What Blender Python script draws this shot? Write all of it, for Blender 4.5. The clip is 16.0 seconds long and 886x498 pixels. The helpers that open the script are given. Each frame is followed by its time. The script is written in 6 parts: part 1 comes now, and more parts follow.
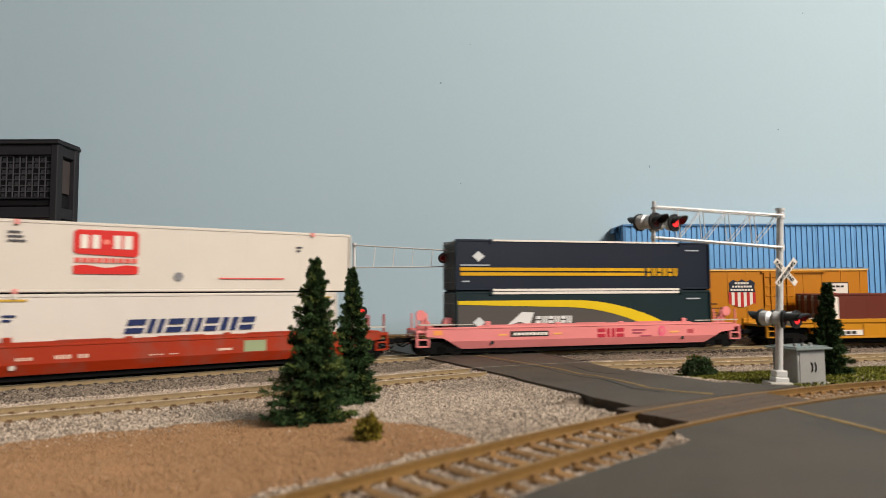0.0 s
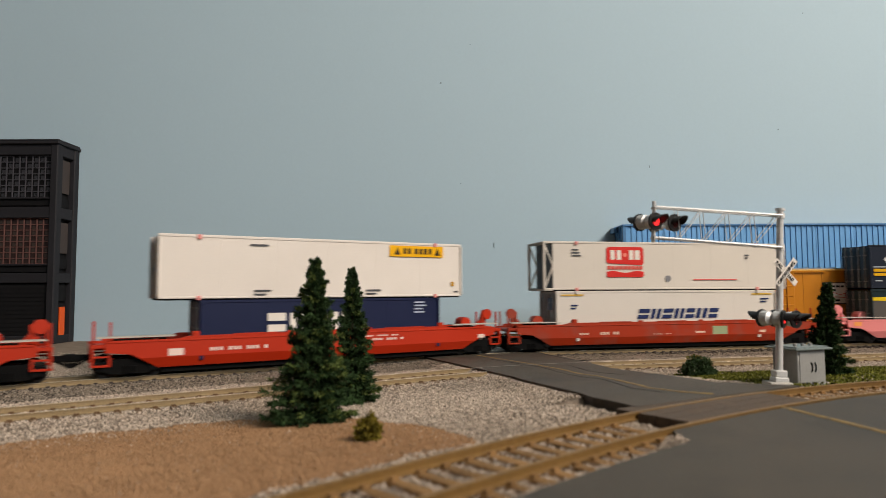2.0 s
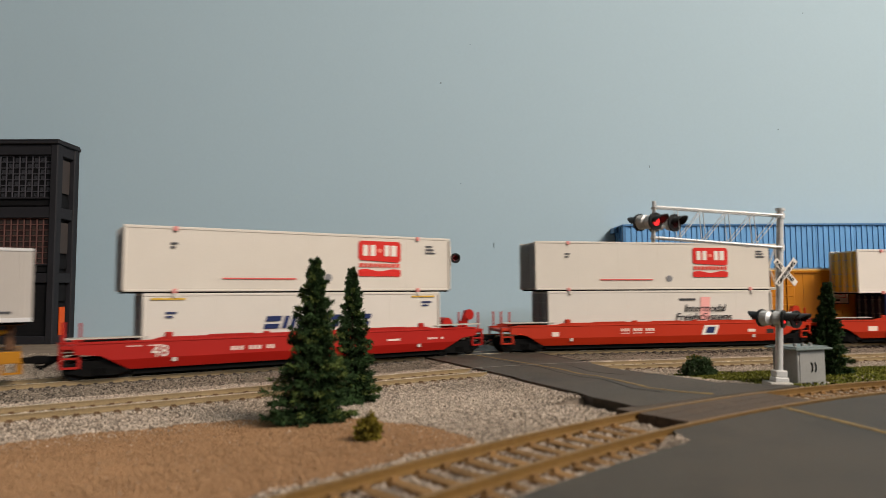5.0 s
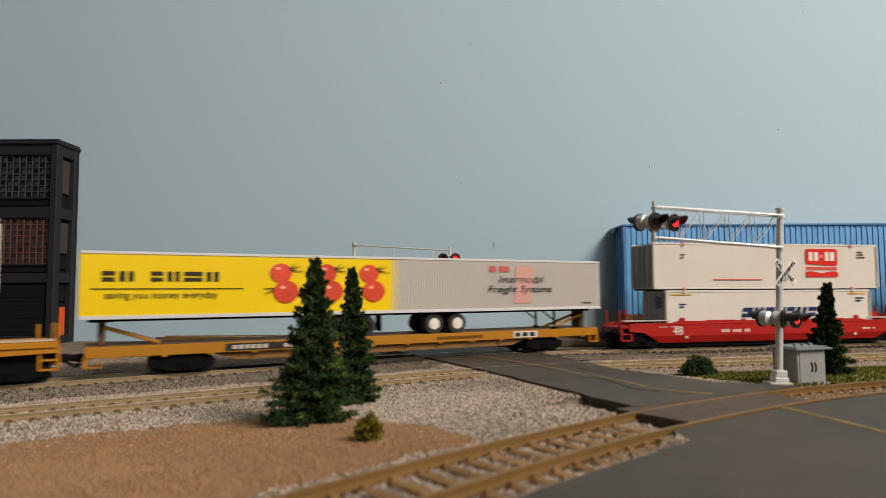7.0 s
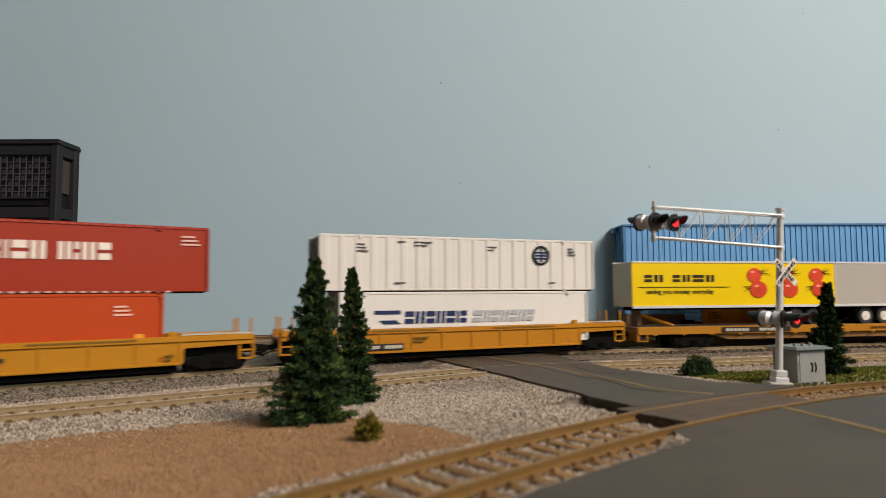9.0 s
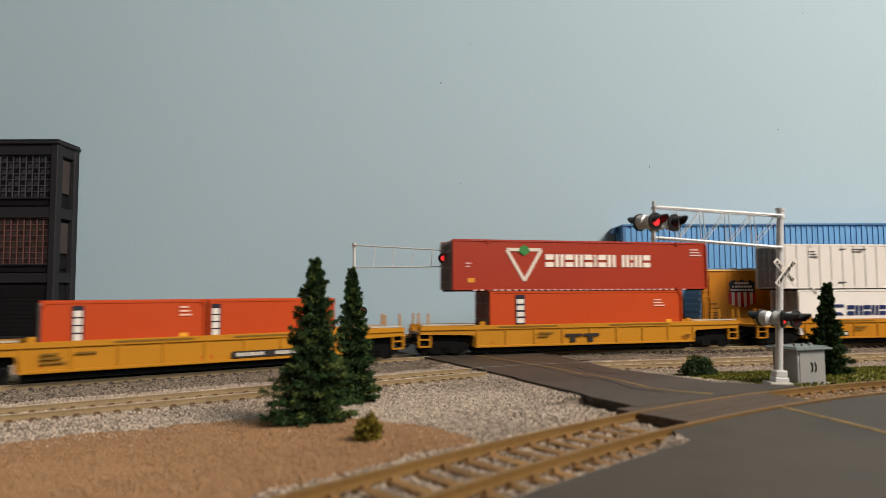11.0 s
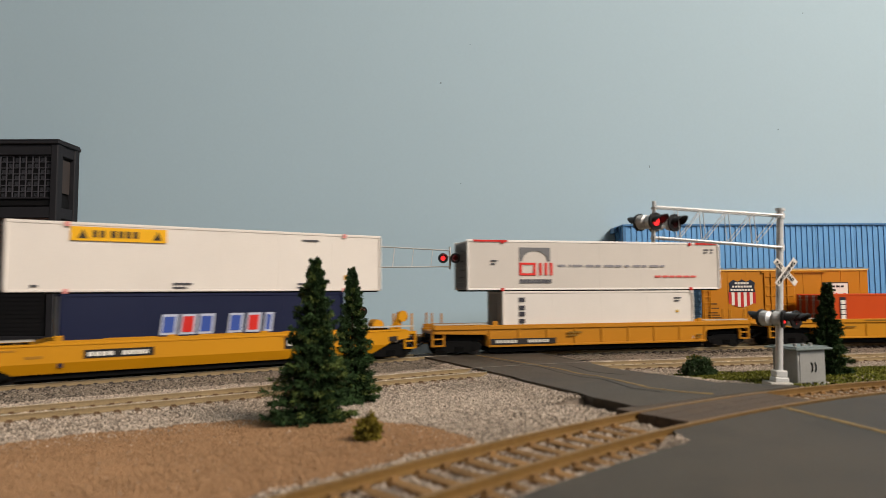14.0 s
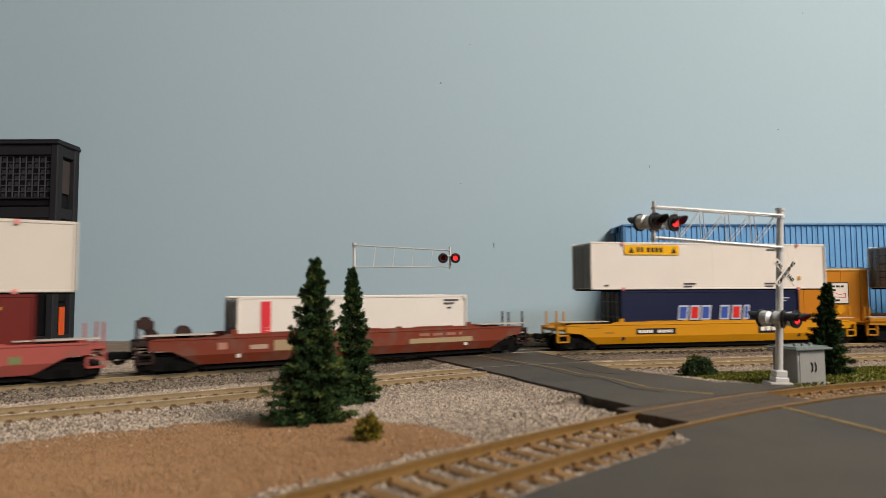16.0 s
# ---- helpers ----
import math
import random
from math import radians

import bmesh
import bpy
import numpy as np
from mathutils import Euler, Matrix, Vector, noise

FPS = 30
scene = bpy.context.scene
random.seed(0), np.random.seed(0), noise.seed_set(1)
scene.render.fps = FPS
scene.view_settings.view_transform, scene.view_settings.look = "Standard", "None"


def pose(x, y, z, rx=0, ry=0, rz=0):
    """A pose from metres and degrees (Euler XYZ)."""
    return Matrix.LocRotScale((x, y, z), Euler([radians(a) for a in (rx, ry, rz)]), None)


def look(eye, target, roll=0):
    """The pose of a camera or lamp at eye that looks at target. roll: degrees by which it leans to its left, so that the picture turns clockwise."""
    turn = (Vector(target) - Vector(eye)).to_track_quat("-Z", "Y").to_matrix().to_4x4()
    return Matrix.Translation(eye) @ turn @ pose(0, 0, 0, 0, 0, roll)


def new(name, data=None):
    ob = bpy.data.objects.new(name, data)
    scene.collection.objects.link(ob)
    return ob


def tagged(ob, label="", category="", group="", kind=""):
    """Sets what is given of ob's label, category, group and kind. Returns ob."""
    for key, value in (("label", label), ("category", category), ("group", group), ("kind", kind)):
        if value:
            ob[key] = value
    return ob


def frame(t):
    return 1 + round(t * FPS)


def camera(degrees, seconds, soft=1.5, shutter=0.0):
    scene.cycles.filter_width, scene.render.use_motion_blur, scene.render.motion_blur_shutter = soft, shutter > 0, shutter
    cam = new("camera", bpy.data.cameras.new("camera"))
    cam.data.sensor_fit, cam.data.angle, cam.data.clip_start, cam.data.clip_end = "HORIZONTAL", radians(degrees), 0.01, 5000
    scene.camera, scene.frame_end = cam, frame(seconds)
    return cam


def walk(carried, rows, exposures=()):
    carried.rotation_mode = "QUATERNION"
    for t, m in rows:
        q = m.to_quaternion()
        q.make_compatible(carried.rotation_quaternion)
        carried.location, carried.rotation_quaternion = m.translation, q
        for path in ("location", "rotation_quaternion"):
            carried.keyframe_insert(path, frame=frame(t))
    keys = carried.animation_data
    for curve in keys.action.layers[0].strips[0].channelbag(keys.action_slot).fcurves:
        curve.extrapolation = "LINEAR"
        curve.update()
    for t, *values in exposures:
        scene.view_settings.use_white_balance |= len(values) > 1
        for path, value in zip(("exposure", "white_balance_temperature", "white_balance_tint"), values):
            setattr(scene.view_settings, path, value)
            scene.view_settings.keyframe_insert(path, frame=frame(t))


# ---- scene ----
# A model railway in HO scale. Sizes below are in metres of the full-size
# prototype; K brings them to the true size of the models.
K = 1 / 87.1

# ---- camera ----
cam = camera(69.2, 16.0, soft=0.5, shutter=0.4)
EYE = Vector((0, 0, 3.55)) * K
CAM_POSE = look(EYE, EYE + Vector((0, math.cos(0.065), math.sin(0.065))), -0.29)
cam.data.dof.use_dof = True
cam.data.dof.focus_distance, cam.data.dof.aperture_fstop = 0.43, 20.0
walk(cam, [(0, CAM_POSE), (16, CAM_POSE)], exposures=[(t, e + 0.27, 6780, 15) for t, e in (
    (0, 0.26), (0.5, 0.2), (1.0, 0.08), (1.5, 0.0), (9.0, 0.0), (11.3, 0.12), (13.2, 0.12), (14.3, 0.04), (16, 0.04))])

# ---- light: the ceiling lamp at the right, and an added front fill ----
world = bpy.data.worlds.new("room_air")
scene.world = world
world.use_nodes = True
world.node_tree.nodes["Background"].inputs["Color"].default_value = (0.6, 0.75, 1.0, 1)
world.node_tree.nodes["Background"].inputs["Strength"].default_value = 0.02


def area_lamp(name, at, to, sx, sy, watts, color):
    data = bpy.data.lights.new(name, "AREA")
    data.shape, data.size, data.size_y, data.energy, data.color = "RECTANGLE", sx, sy, watts, color
    ob = new(name, data)
    ob.matrix_world = look(Vector(at), Vector(to))
    return ob


area_lamp("ceiling_lamp_east", (1.2, -0.6, 1.3), (0.45, 0.35, 0.1), 0.7, 0.5, 42, (1.0, 0.91, 0.79))
# Unseen fill behind the camera, added to brighten the faces turned to it.
area_lamp("fill_lamp_south", (1.45, -2.25, 1.32), (0.15, 0.3, 0.1), 1.2, 0.4, 28, (0.84, 0.94, 1.0))

# ---- materials ----
MATS = {}


def rgb(h):
    """Linear colour from an sRGB hex string."""
    c = [int(h[i:i + 2], 16) / 255 for i in (0, 2, 4)]
    return tuple(v / 12.92 if v <= 0.04045 else ((v + 0.055) / 1.055) ** 2.4 for v in c)


def mat(name, color, rough=0.5, metal=0.0, vary=0.12, scale=60.0, bump=0.15, fine=900.0, spec=0.5, coat=0.0, island=0.0, per_object=0.0, dirt=None, dirt_amount=0.0):
    """A painted or natural surface: two scales of colour variation, fine relief, optional grime."""
    if name in MATS:
        return MATS[name]
    m = bpy.data.materials.new(name)
    m.use_nodes = True
    nt = m.node_tree
    b = nt.nodes["Principled BSDF"]
    link = nt.links.new
    tc = nt.nodes.new("ShaderNodeTexCoord")
    n1 = nt.nodes.new("ShaderNodeTexNoise")
    n1.inputs["Scale"].default_value, n1.inputs["Detail"].default_value = scale, 5
    n2 = nt.nodes.new("ShaderNodeTexNoise")
    n2.inputs["Scale"].default_value, n2.inputs["Detail"].default_value = fine, 3
    link(tc.outputs["Object"], n1.inputs["Vector"])
    link(tc.outputs["Object"], n2.inputs["Vector"])
    add = nt.nodes.new("ShaderNodeMath")
    add.operation = "ADD"
    link(n1.outputs["Fac"], add.inputs[0])
    link(n2.outputs["Fac"], add.inputs[1])
    value = add.outputs[0]
    for amount, source in ((island, "Geometry"), (per_object, "Object")):
        if amount:
            g = nt.nodes.new("ShaderNodeNewGeometry" if source == "Geometry" else "ShaderNodeObjectInfo")
            mul = nt.nodes.new("ShaderNodeMath")
            mul.operation = "MULTIPLY_ADD"
            mul.inputs[1].default_value, mul.inputs[2].default_value = amount * 4, -amount * 2
            link(g.outputs["Random Per Island" if source == "Geometry" else "Random"], mul.inputs[0])
            plus = nt.nodes.new("ShaderNodeMath")
            link(value, plus.inputs[0])
            link(mul.outputs[0], plus.inputs[1])
            value = plus.outputs[0]
    ramp = nt.nodes.new("ShaderNodeMapRange")
    ramp.inputs["From Min"].default_value, ramp.inputs["From Max"].default_value = 0.5, 1.5
    ramp.inputs["To Min"].default_value, ramp.inputs["To Max"].default_value = 1 - vary * 2, 1 + vary * 2
    ramp.clamp = False
    link(value, ramp.inputs["Value"])
    mix = nt.nodes.new("ShaderNodeVectorMath")
    mix.operation = "SCALE"
    mix.inputs[0].default_value = color[:3]
    link(ramp.outputs["Result"], mix.inputs["Scale"])
    out = mix.outputs["Vector"]
    if dirt:
        n3 = nt.nodes.new("ShaderNodeTexNoise")
        n3.inputs["Scale"].default_value, n3.inputs["Detail"].default_value = scale * 2.3, 7
        link(tc.outputs["Object"], n3.inputs["Vector"])
        cut = nt.nodes.new("ShaderNodeMapRange")
        cut.inputs["From Min"].default_value, cut.inputs["From Max"].default_value = 0.5, 0.72
        cut.inputs["To Max"].default_value = dirt_amount
        link(n3.outputs["Fac"], cut.inputs["Value"])
        mx = nt.nodes.new("ShaderNodeMix")
        mx.data_type = "RGBA"
        link(cut.outputs["Result"], mx.inputs[0])
        link(out, mx.inputs[6])
        mx.inputs[7].default_value = (*dirt[:3], 1)
        out = mx.outputs[2]
    link(out, b.inputs["Base Color"])
    b.inputs["Metallic"].default_value = metal
    b.inputs["Specular IOR Level"].default_value = spec
    b.inputs["Coat Weight"].default_value = coat
    rr = nt.nodes.new("ShaderNodeMapRange")
    rr.inputs["To Min"].default_value, rr.inputs["To Max"].default_value = rough - 0.08, min(1, rough + 0.1)
    link(n1.outputs["Fac"], rr.inputs["Value"])
    link(rr.outputs["Result"], b.inputs["Roughness"])
    if bump:
        bp = nt.nodes.new("ShaderNodeBump")
        bp.inputs["Strength"].default_value, bp.inputs["Distance"].default_value = bump, 0.0006
        link(n2.outputs["Fac"], bp.inputs["Height"])
        link(bp.outputs["Normal"], b.inputs["Normal"])
    MATS[name] = m
    return m


def paint(hexa, rough=0.45, grime=0.0):
    """Model paint of one colour."""
    return mat("paint_" + hexa + ("_worn" if grime else ""), rgb(hexa), rough, vary=0.03, scale=40, bump=0.03, fine=1500, spec=0.28, dirt=(0.12, 0.09, 0.07) if grime else None, dirt_amount=grime)


def glow(name, color, strength):
    m = bpy.data.materials.new(name)
    m.use_nodes = True
    b = m.node_tree.nodes["Principled BSDF"]
    b.inputs["Base Color"].default_value = (*color, 1)
    b.inputs["Emission Color"].default_value = (*color, 1)
    b.inputs["Emission Strength"].default_value = strength
    return m


M_WALL = mat("wall_sky_blue_paint", rgb("A6BECA"), 0.75, vary=0.012, scale=4, bump=0.06, fine=350, spec=0.3)
M_ROOM = mat("room_bounce_grey", (0.42, 0.40, 0.37), 0.8, vary=0.02, scale=3)
M_SAND = mat("sand_tan_turf", rgb("967454"), 0.95, vary=0.16, scale=70, bump=0.8, fine=1300, spec=0.1)
M_BALLAST = mat("ballast_grey_bed", rgb("807366"), 0.95, vary=0.2, scale=90, bump=0.9, fine=900, spec=0.1)
M_STONE = mat("ballast_stone", rgb("AD9F90"), 0.9, vary=0.14, scale=300, bump=0.3, fine=2500, island=0.5, spec=0.2)
M_STONE_DARK = mat("ballast_stone_dark", rgb("7C7266"), 0.9, vary=0.15, scale=300, bump=0.3, fine=2500, island=0.75, spec=0.2)
M_SANDGRAIN = mat("sand_grain", rgb("997859"), 0.95, vary=0.1, scale=60, bump=0.3, fine=2500, island=0.22, spec=0.1)
M_ASPHALT = mat("asphalt_grey_paint", rgb("453E35"), 0.62, vary=0.26, scale=22, bump=0.35, fine=1500, spec=0.35, dirt=rgb("2B2824"), dirt_amount=0.45)
M_GRASS = mat("grass_turf", rgb("66682A"), 0.95, vary=0.3, scale=120, bump=0.8, fine=1400, island=0.4, spec=0.1)
M_RAIL = mat("rail_weathered", rgb("6E5229"), 0.5, vary=0.15, scale=80)
M_RAIL_TAN = mat("rail_tan_nickel", rgb("94805F"), 0.45, metal=0.2, vary=0.12, scale=90)
M_RAIL_TOP_WORN = mat("rail_top_brown", rgb("80633A"), 0.45, metal=0.3, vary=0.15, scale=120)
# Pale and barely metallic: the lamp's glint is painted into the nickel.
M_RAIL_TOP = mat("rail_nickel_silver_glint", rgb("E6DCC6"), 0.25, metal=0.35, vary=0.06, scale=90)
M_TIE = mat("tie_brown_plastic", rgb("5E4428"), 0.7, vary=0.15, scale=200, per_object=0.1)
M_TIE_TAN = mat("tie_tan_plastic", rgb("80623F"), 0.8, vary=0.2, scale=200, per_object=0.15, spec=0.2)
M_TIE_DARK = mat("tie_dark_plastic", rgb("3A3029"), 0.7, vary=0.15, scale=200, per_object=0.1)
M_WOOD = mat("crossing_wood", rgb("4E3F31"), 0.75, vary=0.28, scale=160, bump=0.4, fine=1200)
M_BLACK = mat("black_plastic", (0.005, 0.005, 0.005), 0.8, vary=0.15, spec=0.08)
M_GREYBLACK = mat("charcoal_plastic", rgb("232327"), 0.65, vary=0.12, scale=50, spec=0.25)
M_SILVER = mat("silver_paint", rgb("CDCDCB"), 0.4, metal=0.25, vary=0.06, scale=90)
M_WHEEL = mat("wheel_steel", rgb("2C2926"), 0.5, metal=0.5, vary=0.1)

# ---- building helpers ----


def part(name, bm, material, parent=None, label="", smooth=False):
    """One mesh object from a bmesh in prototype metres, under a thing or a part."""
    for v in bm.verts:
        v.co *= K
    me = bpy.data.meshes.new(name)
    bm.to_mesh(me)
    bm.free()
    for mm in (material if isinstance(material, (list, tuple)) else [material]):
        me.materials.append(mm)
    if smooth:
        me.shade_smooth()
    ob = new(name, me)
    ob.parent = parent
    if label:
        ob["label"] = label
    return ob


def P(x, y, z, rx=0, ry=0, rz=0):
    return pose(x * K, y * K, z * K, rx, ry, rz)


def box(bm, x0, x1, y0, y1, z0, z1, bevel=0.0, slot=0):
    vs = [bm.verts.new(c) for c in ((x0, y0, z0), (x1, y0, z0), (x1, y1, z0), (x0, y1, z0), (x0, y0, z1), (x1, y0, z1), (x1, y1, z1), (x0, y1, z1))]
    fs = [bm.faces.new([vs[i] for i in f]) for f in ((3, 2, 1, 0), (4, 5, 6, 7), (0, 1, 5, 4), (1, 2, 6, 5), (2, 3, 7, 6), (3, 0, 4, 7))]
    for f in fs:
        f.material_index = slot
    if bevel:
        es = {e for f in fs for e in f.edges}
        bmesh.ops.bevel(bm, geom=list(es), offset=bevel, segments=1, affect="EDGES", profile=0.5)
    return bm


def boxes(*rows, bevel=0.0):
    bm = bmesh.new()
    for r in rows:
        box(bm, *r, bevel=bevel)
    return bm


def rod(bm, a, b, r, n=8, r2=None):
    """A round bar from a to b."""
    a, b = Vector(a), Vector(b)
    q = (b - a).to_track_quat("Z", "Y")
    rings = []
    for p, rad in ((a, r), (b, r if r2 is None else r2)):
        rings.append([bm.verts.new(p + q @ Vector((rad * math.cos(2 * math.pi * i / n), rad * math.sin(2 * math.pi * i / n), 0))) for i in range(n)])
    for i in range(n):
        j = (i + 1) % n
        bm.faces.new((rings[0][i], rings[0][j], rings[1][j], rings[1][i]))
    bm.faces.new(rings[0][::-1])
    bm.faces.new(rings[1])
    return bm


def prism(bm, outline, y0, y1):
    """A plate: an outline in x and z, drawn out from y0 to y1."""
    a = [bm.verts.new((x, y0, z)) for x, z in outline]
    b = [bm.verts.new((x, y1, z)) for x, z in outline]
    n = len(outline)
    bm.faces.new(a)
    bm.faces.new(b[::-1])
    for i in range(n):
        j = (i + 1) % n
        bm.faces.new((a[j], a[i], b[i], b[j]))
    bmesh.ops.recalc_face_normals(bm, faces=bm.faces[:])
    return bm


def empty(name):
    ob = new(name)
    ob.empty_display_size = 0.005
    return ob


# ---- plan: the tracks ----
TRACK_X, TRACK_Y, TH1, TH2, R1 = -4.4916, 34.0186, 0.5786, 0.2104, 32.34
LEGS = [(34 - R1 * (TH1 - TH2), 0.0), (36.0, 1 / 50.0), (200.0, 0.0)]


def main_line(s, off=0.0):
    """Place and heading on the main track, s metres past the start of its bend, off metres to its left."""
    x, y, th = TRACK_X, TRACK_Y, TH1
    if s < 0:
        x, y = x + s * math.cos(th), y + s * math.sin(th)
    else:
        left = s
        for length, bend in [(R1 * (TH1 - TH2), 1 / R1)] + LEGS:
            go = min(left, length)
            if bend:
                t2 = th - go * bend
                x += (math.sin(th) - math.sin(t2)) / bend
                y += (math.cos(t2) - math.cos(th)) / bend
                th = t2
            else:
                x, y = x + go * math.cos(th), y + go * math.sin(th)
            left -= go
            if left <= 0:
                break
    return x - off * math.sin(th), y + off * math.cos(th), th


def near_line(u):
    """Centreline of the branch in the foreground, by its x: place and heading."""
    y = 10.55 + 0.958 * u - 0.0222 * u * u
    slope = 0.958 - 0.0444 * u
    if u > 16:
        y, slope = 10.55 + 0.958 * 16 - 0.0222 * 256 + (u - 16) * 0.2476, 0.2476
    if u < -4:
        y, slope = 10.55 - 3.832 - 0.3552 + (u + 4) * 1.1356, 1.1356
    return u, y, math.atan(slope)


def smooth(a, b, x):
    t = min(1, max(0, (x - a) / (b - a)))
    return t * t * (3 - 2 * t)


def near_dist(x, y):
    """Distance from the foreground branch, positive beyond it."""
    u = x
    for _ in range(4):
        px, py, th = near_line(u)
        u += (x - px) * math.cos(th) ** 2 + (y - py) * math.sin(th) * math.cos(th)
    px, py, th = near_line(u)
    return -(x - px) * math.sin(th) + (y - py) * math.cos(th)


def ground_z(x, y):
    """Height of the bare scenery: low by the main line, raised under the foreground branch."""
    return -0.30 + 0.70 * (1 - smooth(2.0, 11.5, near_dist(x, y)))


# ---- structure: unseen room shell, backdrop wall, layout ----
WALL_Y = 51.5


def slab(name, x0, x1, y0, y1, z0, z1, material):
    return tagged(part(name, boxes((x0, x1, y0, y1, z0, z1)), material), kind="structure")


RX0, RX1, RY0, RZ0, RZ1 = -330, 330, -350, -95, 122
tagged(slab("wall_backdrop", RX0, RX1, WALL_Y, WALL_Y + 10, RZ0, RZ1, M_WALL), "smooth pale sky-blue painted wall behind the layout", "wall")
# Unseen walls, ceiling and floor, added to close in and bounce the light.
for wall_name, dims in (("wall_west", (RX0 - 10, RX0, RY0, WALL_Y + 10)), ("wall_east", (RX1, RX1 + 10, RY0, WALL_Y + 10)), ("wall_south", (RX0, RX1, RY0 - 10, RY0))):
    tagged(slab(wall_name, *dims, RZ0, RZ1, M_ROOM), "unseen grey wall added to bounce light", "wall")
tagged(slab("ceiling", RX0 - 10, RX1 + 10, RY0 - 10, WALL_Y + 10, RZ1, RZ1 + 8, M_ROOM), "unseen grey ceiling added to bounce light", "ceiling")
tagged(slab("floor", RX0 - 10, RX1 + 10, RY0 - 10, WALL_Y + 10, RZ0 - 8, RZ0, M_WOOD), "unseen brown floor added to close the room", "floor")


ROAD_L = [(-9.0, 51.4), (-4.0, 41.0), (-1.24, 35.6), (0.42, 32.2), (2.12, 28.6), (2.94, 26.8), (3.4, 24.2), (3.7, 19.8), (4.02, 17.5), (4.75, 16.0)]
ROAD_R = [(-2.0, 51.4), (3.0, 42.0), (5.4, 37.5), (6.5, 34.6), (7.66, 29.8), (8.3, 28.2), (8.4, 25.5), (8.2, 22.2), (8.4, 20.2), (10.6, 19.35)]

MAIN_PTS = np.array([main_line(v)[:2] for v in np.arange(-60, 60, 0.4)])
SIDE_PTS = np.array([main_line(v, -7.25)[:2] for v in np.arange(-60, 60, 0.4)])


def main_dist(x, y):
    """Distance from the centre of the main track."""
    return float(np.sqrt(((MAIN_PTS - (x, y)) ** 2).sum(1).min()))


def branch_heap(x, d):
    """Ballast under the branch, heaped up against the yard's edge."""
    heap = 0.034 * (1 - smooth(1.2, 1.9, abs(d)))
    start = 1.25 - 0.45 * smooth(3.8, 4.6, x)
    if x < 5.6 and -2.2 < d < -start:
        heap += 0.19 * smooth(start, start + 0.35, -d)
    return heap


def bed_lift(x, y):
    """The ballast is heaped up to the ties along the two tracks, and under the branch."""
    d = min(main_dist(x, y), float(np.sqrt(((SIDE_PTS - (x, y)) ** 2).sum(1).min())))
    road = 0.0
    for edge, sign in ((ROAD_L, -1), (ROAD_R, 1)):
        for (xa, ya), (xb, yb) in zip(edge, edge[1:]):
            if yb <= y <= ya and y > 18.2:
                off = sign * (x - (xa + (xb - xa) * (y - ya) / (yb - ya)))
                if off > -0.3:
                    road = max(road, 0.19 * (1 - smooth(0.0, 1.3, off)))
    return max(road, 0.07 * (1 - smooth(1.5, 2.6, d))) + branch_heap(x, near_dist(x, y))


def ground_sheet():
    """The scenery base, finely divided where the camera sees it."""
    xs = [-320, -200, -120, -70, -45, -32, -25] + [-20 + i * 0.25 for i in range(121)] + [10.5 + i * 0.5 for i in range(34)] + [30, 36, 45, 70, 120, 200, 320]
    ys = [-160, -90, -45, -20, -8, 0, 4] + [7 + i * 0.25 for i in range(61)] + [22.5 + i * 0.5 for i in range(26)] + [38, 44, WALL_Y]
    ys = sorted(set(round(v, 3) for v in ys))
    bm = bmesh.new()
    grid = [[bm.verts.new((x, y, ground_z(x, y) + bed_lift(x, y) - 0.02 + 0.03 * noise.noise((x * 0.5, y * 0.5, 0)))) for y in ys] for x in xs]
    for i in range(len(xs) - 1):
        for j in range(len(ys) - 1):
            f = bm.faces.new((grid[i][j], grid[i + 1][j], grid[i + 1][j + 1], grid[i][j + 1]))
            f.material_index = 0
    for f in bm.faces:
        c = f.calc_center_median()
        f.material_index = 1 if in_sand(c.x, c.y) else 2 if in_grass(c.x, c.y) else 0
    return part("ground", bm, [M_BALLAST, M_SAND, M_GRASS], smooth=True)


SAND_EDGE = [(-40, -4), (-11.2, 16.4), (-10.4, 17.4), (-9.1, 18.0), (-6.6, 19.5), (-3.8, 19.4), (-2.3, 18.1), (-1.2, 16.5), (-0.3, 15.2), (0.6, 13.9), (1.0, 12.8)]


def sand_limit(x):
    for (xa, ya), (xb, yb) in zip(SAND_EDGE, SAND_EDGE[1:]):
        if xa <= x <= xb:
            return ya + (yb - ya) * (x - xa) / (xb - xa)
    return -99


def in_sand(x, y):
    return y < sand_limit(x) + 0.4 * noise.noise((x * 1.1, y * 1.1, 3)) and near_dist(x, y) > 1.75 + 0.25 * noise.noise((x, y, 5))


def in_grass(x, y):
    d = near_dist(x, y)
    edge = 0.5 * noise.noise((x * 0.9, y * 0.9, 9))
    return x > 10.2 + edge and 1.5 + edge < d and main_dist(x, y) > 10.0 + edge and y < 33


tagged(ground_sheet(), "model scenery of grey ballast and tan sand turf", "ground", kind="structure")


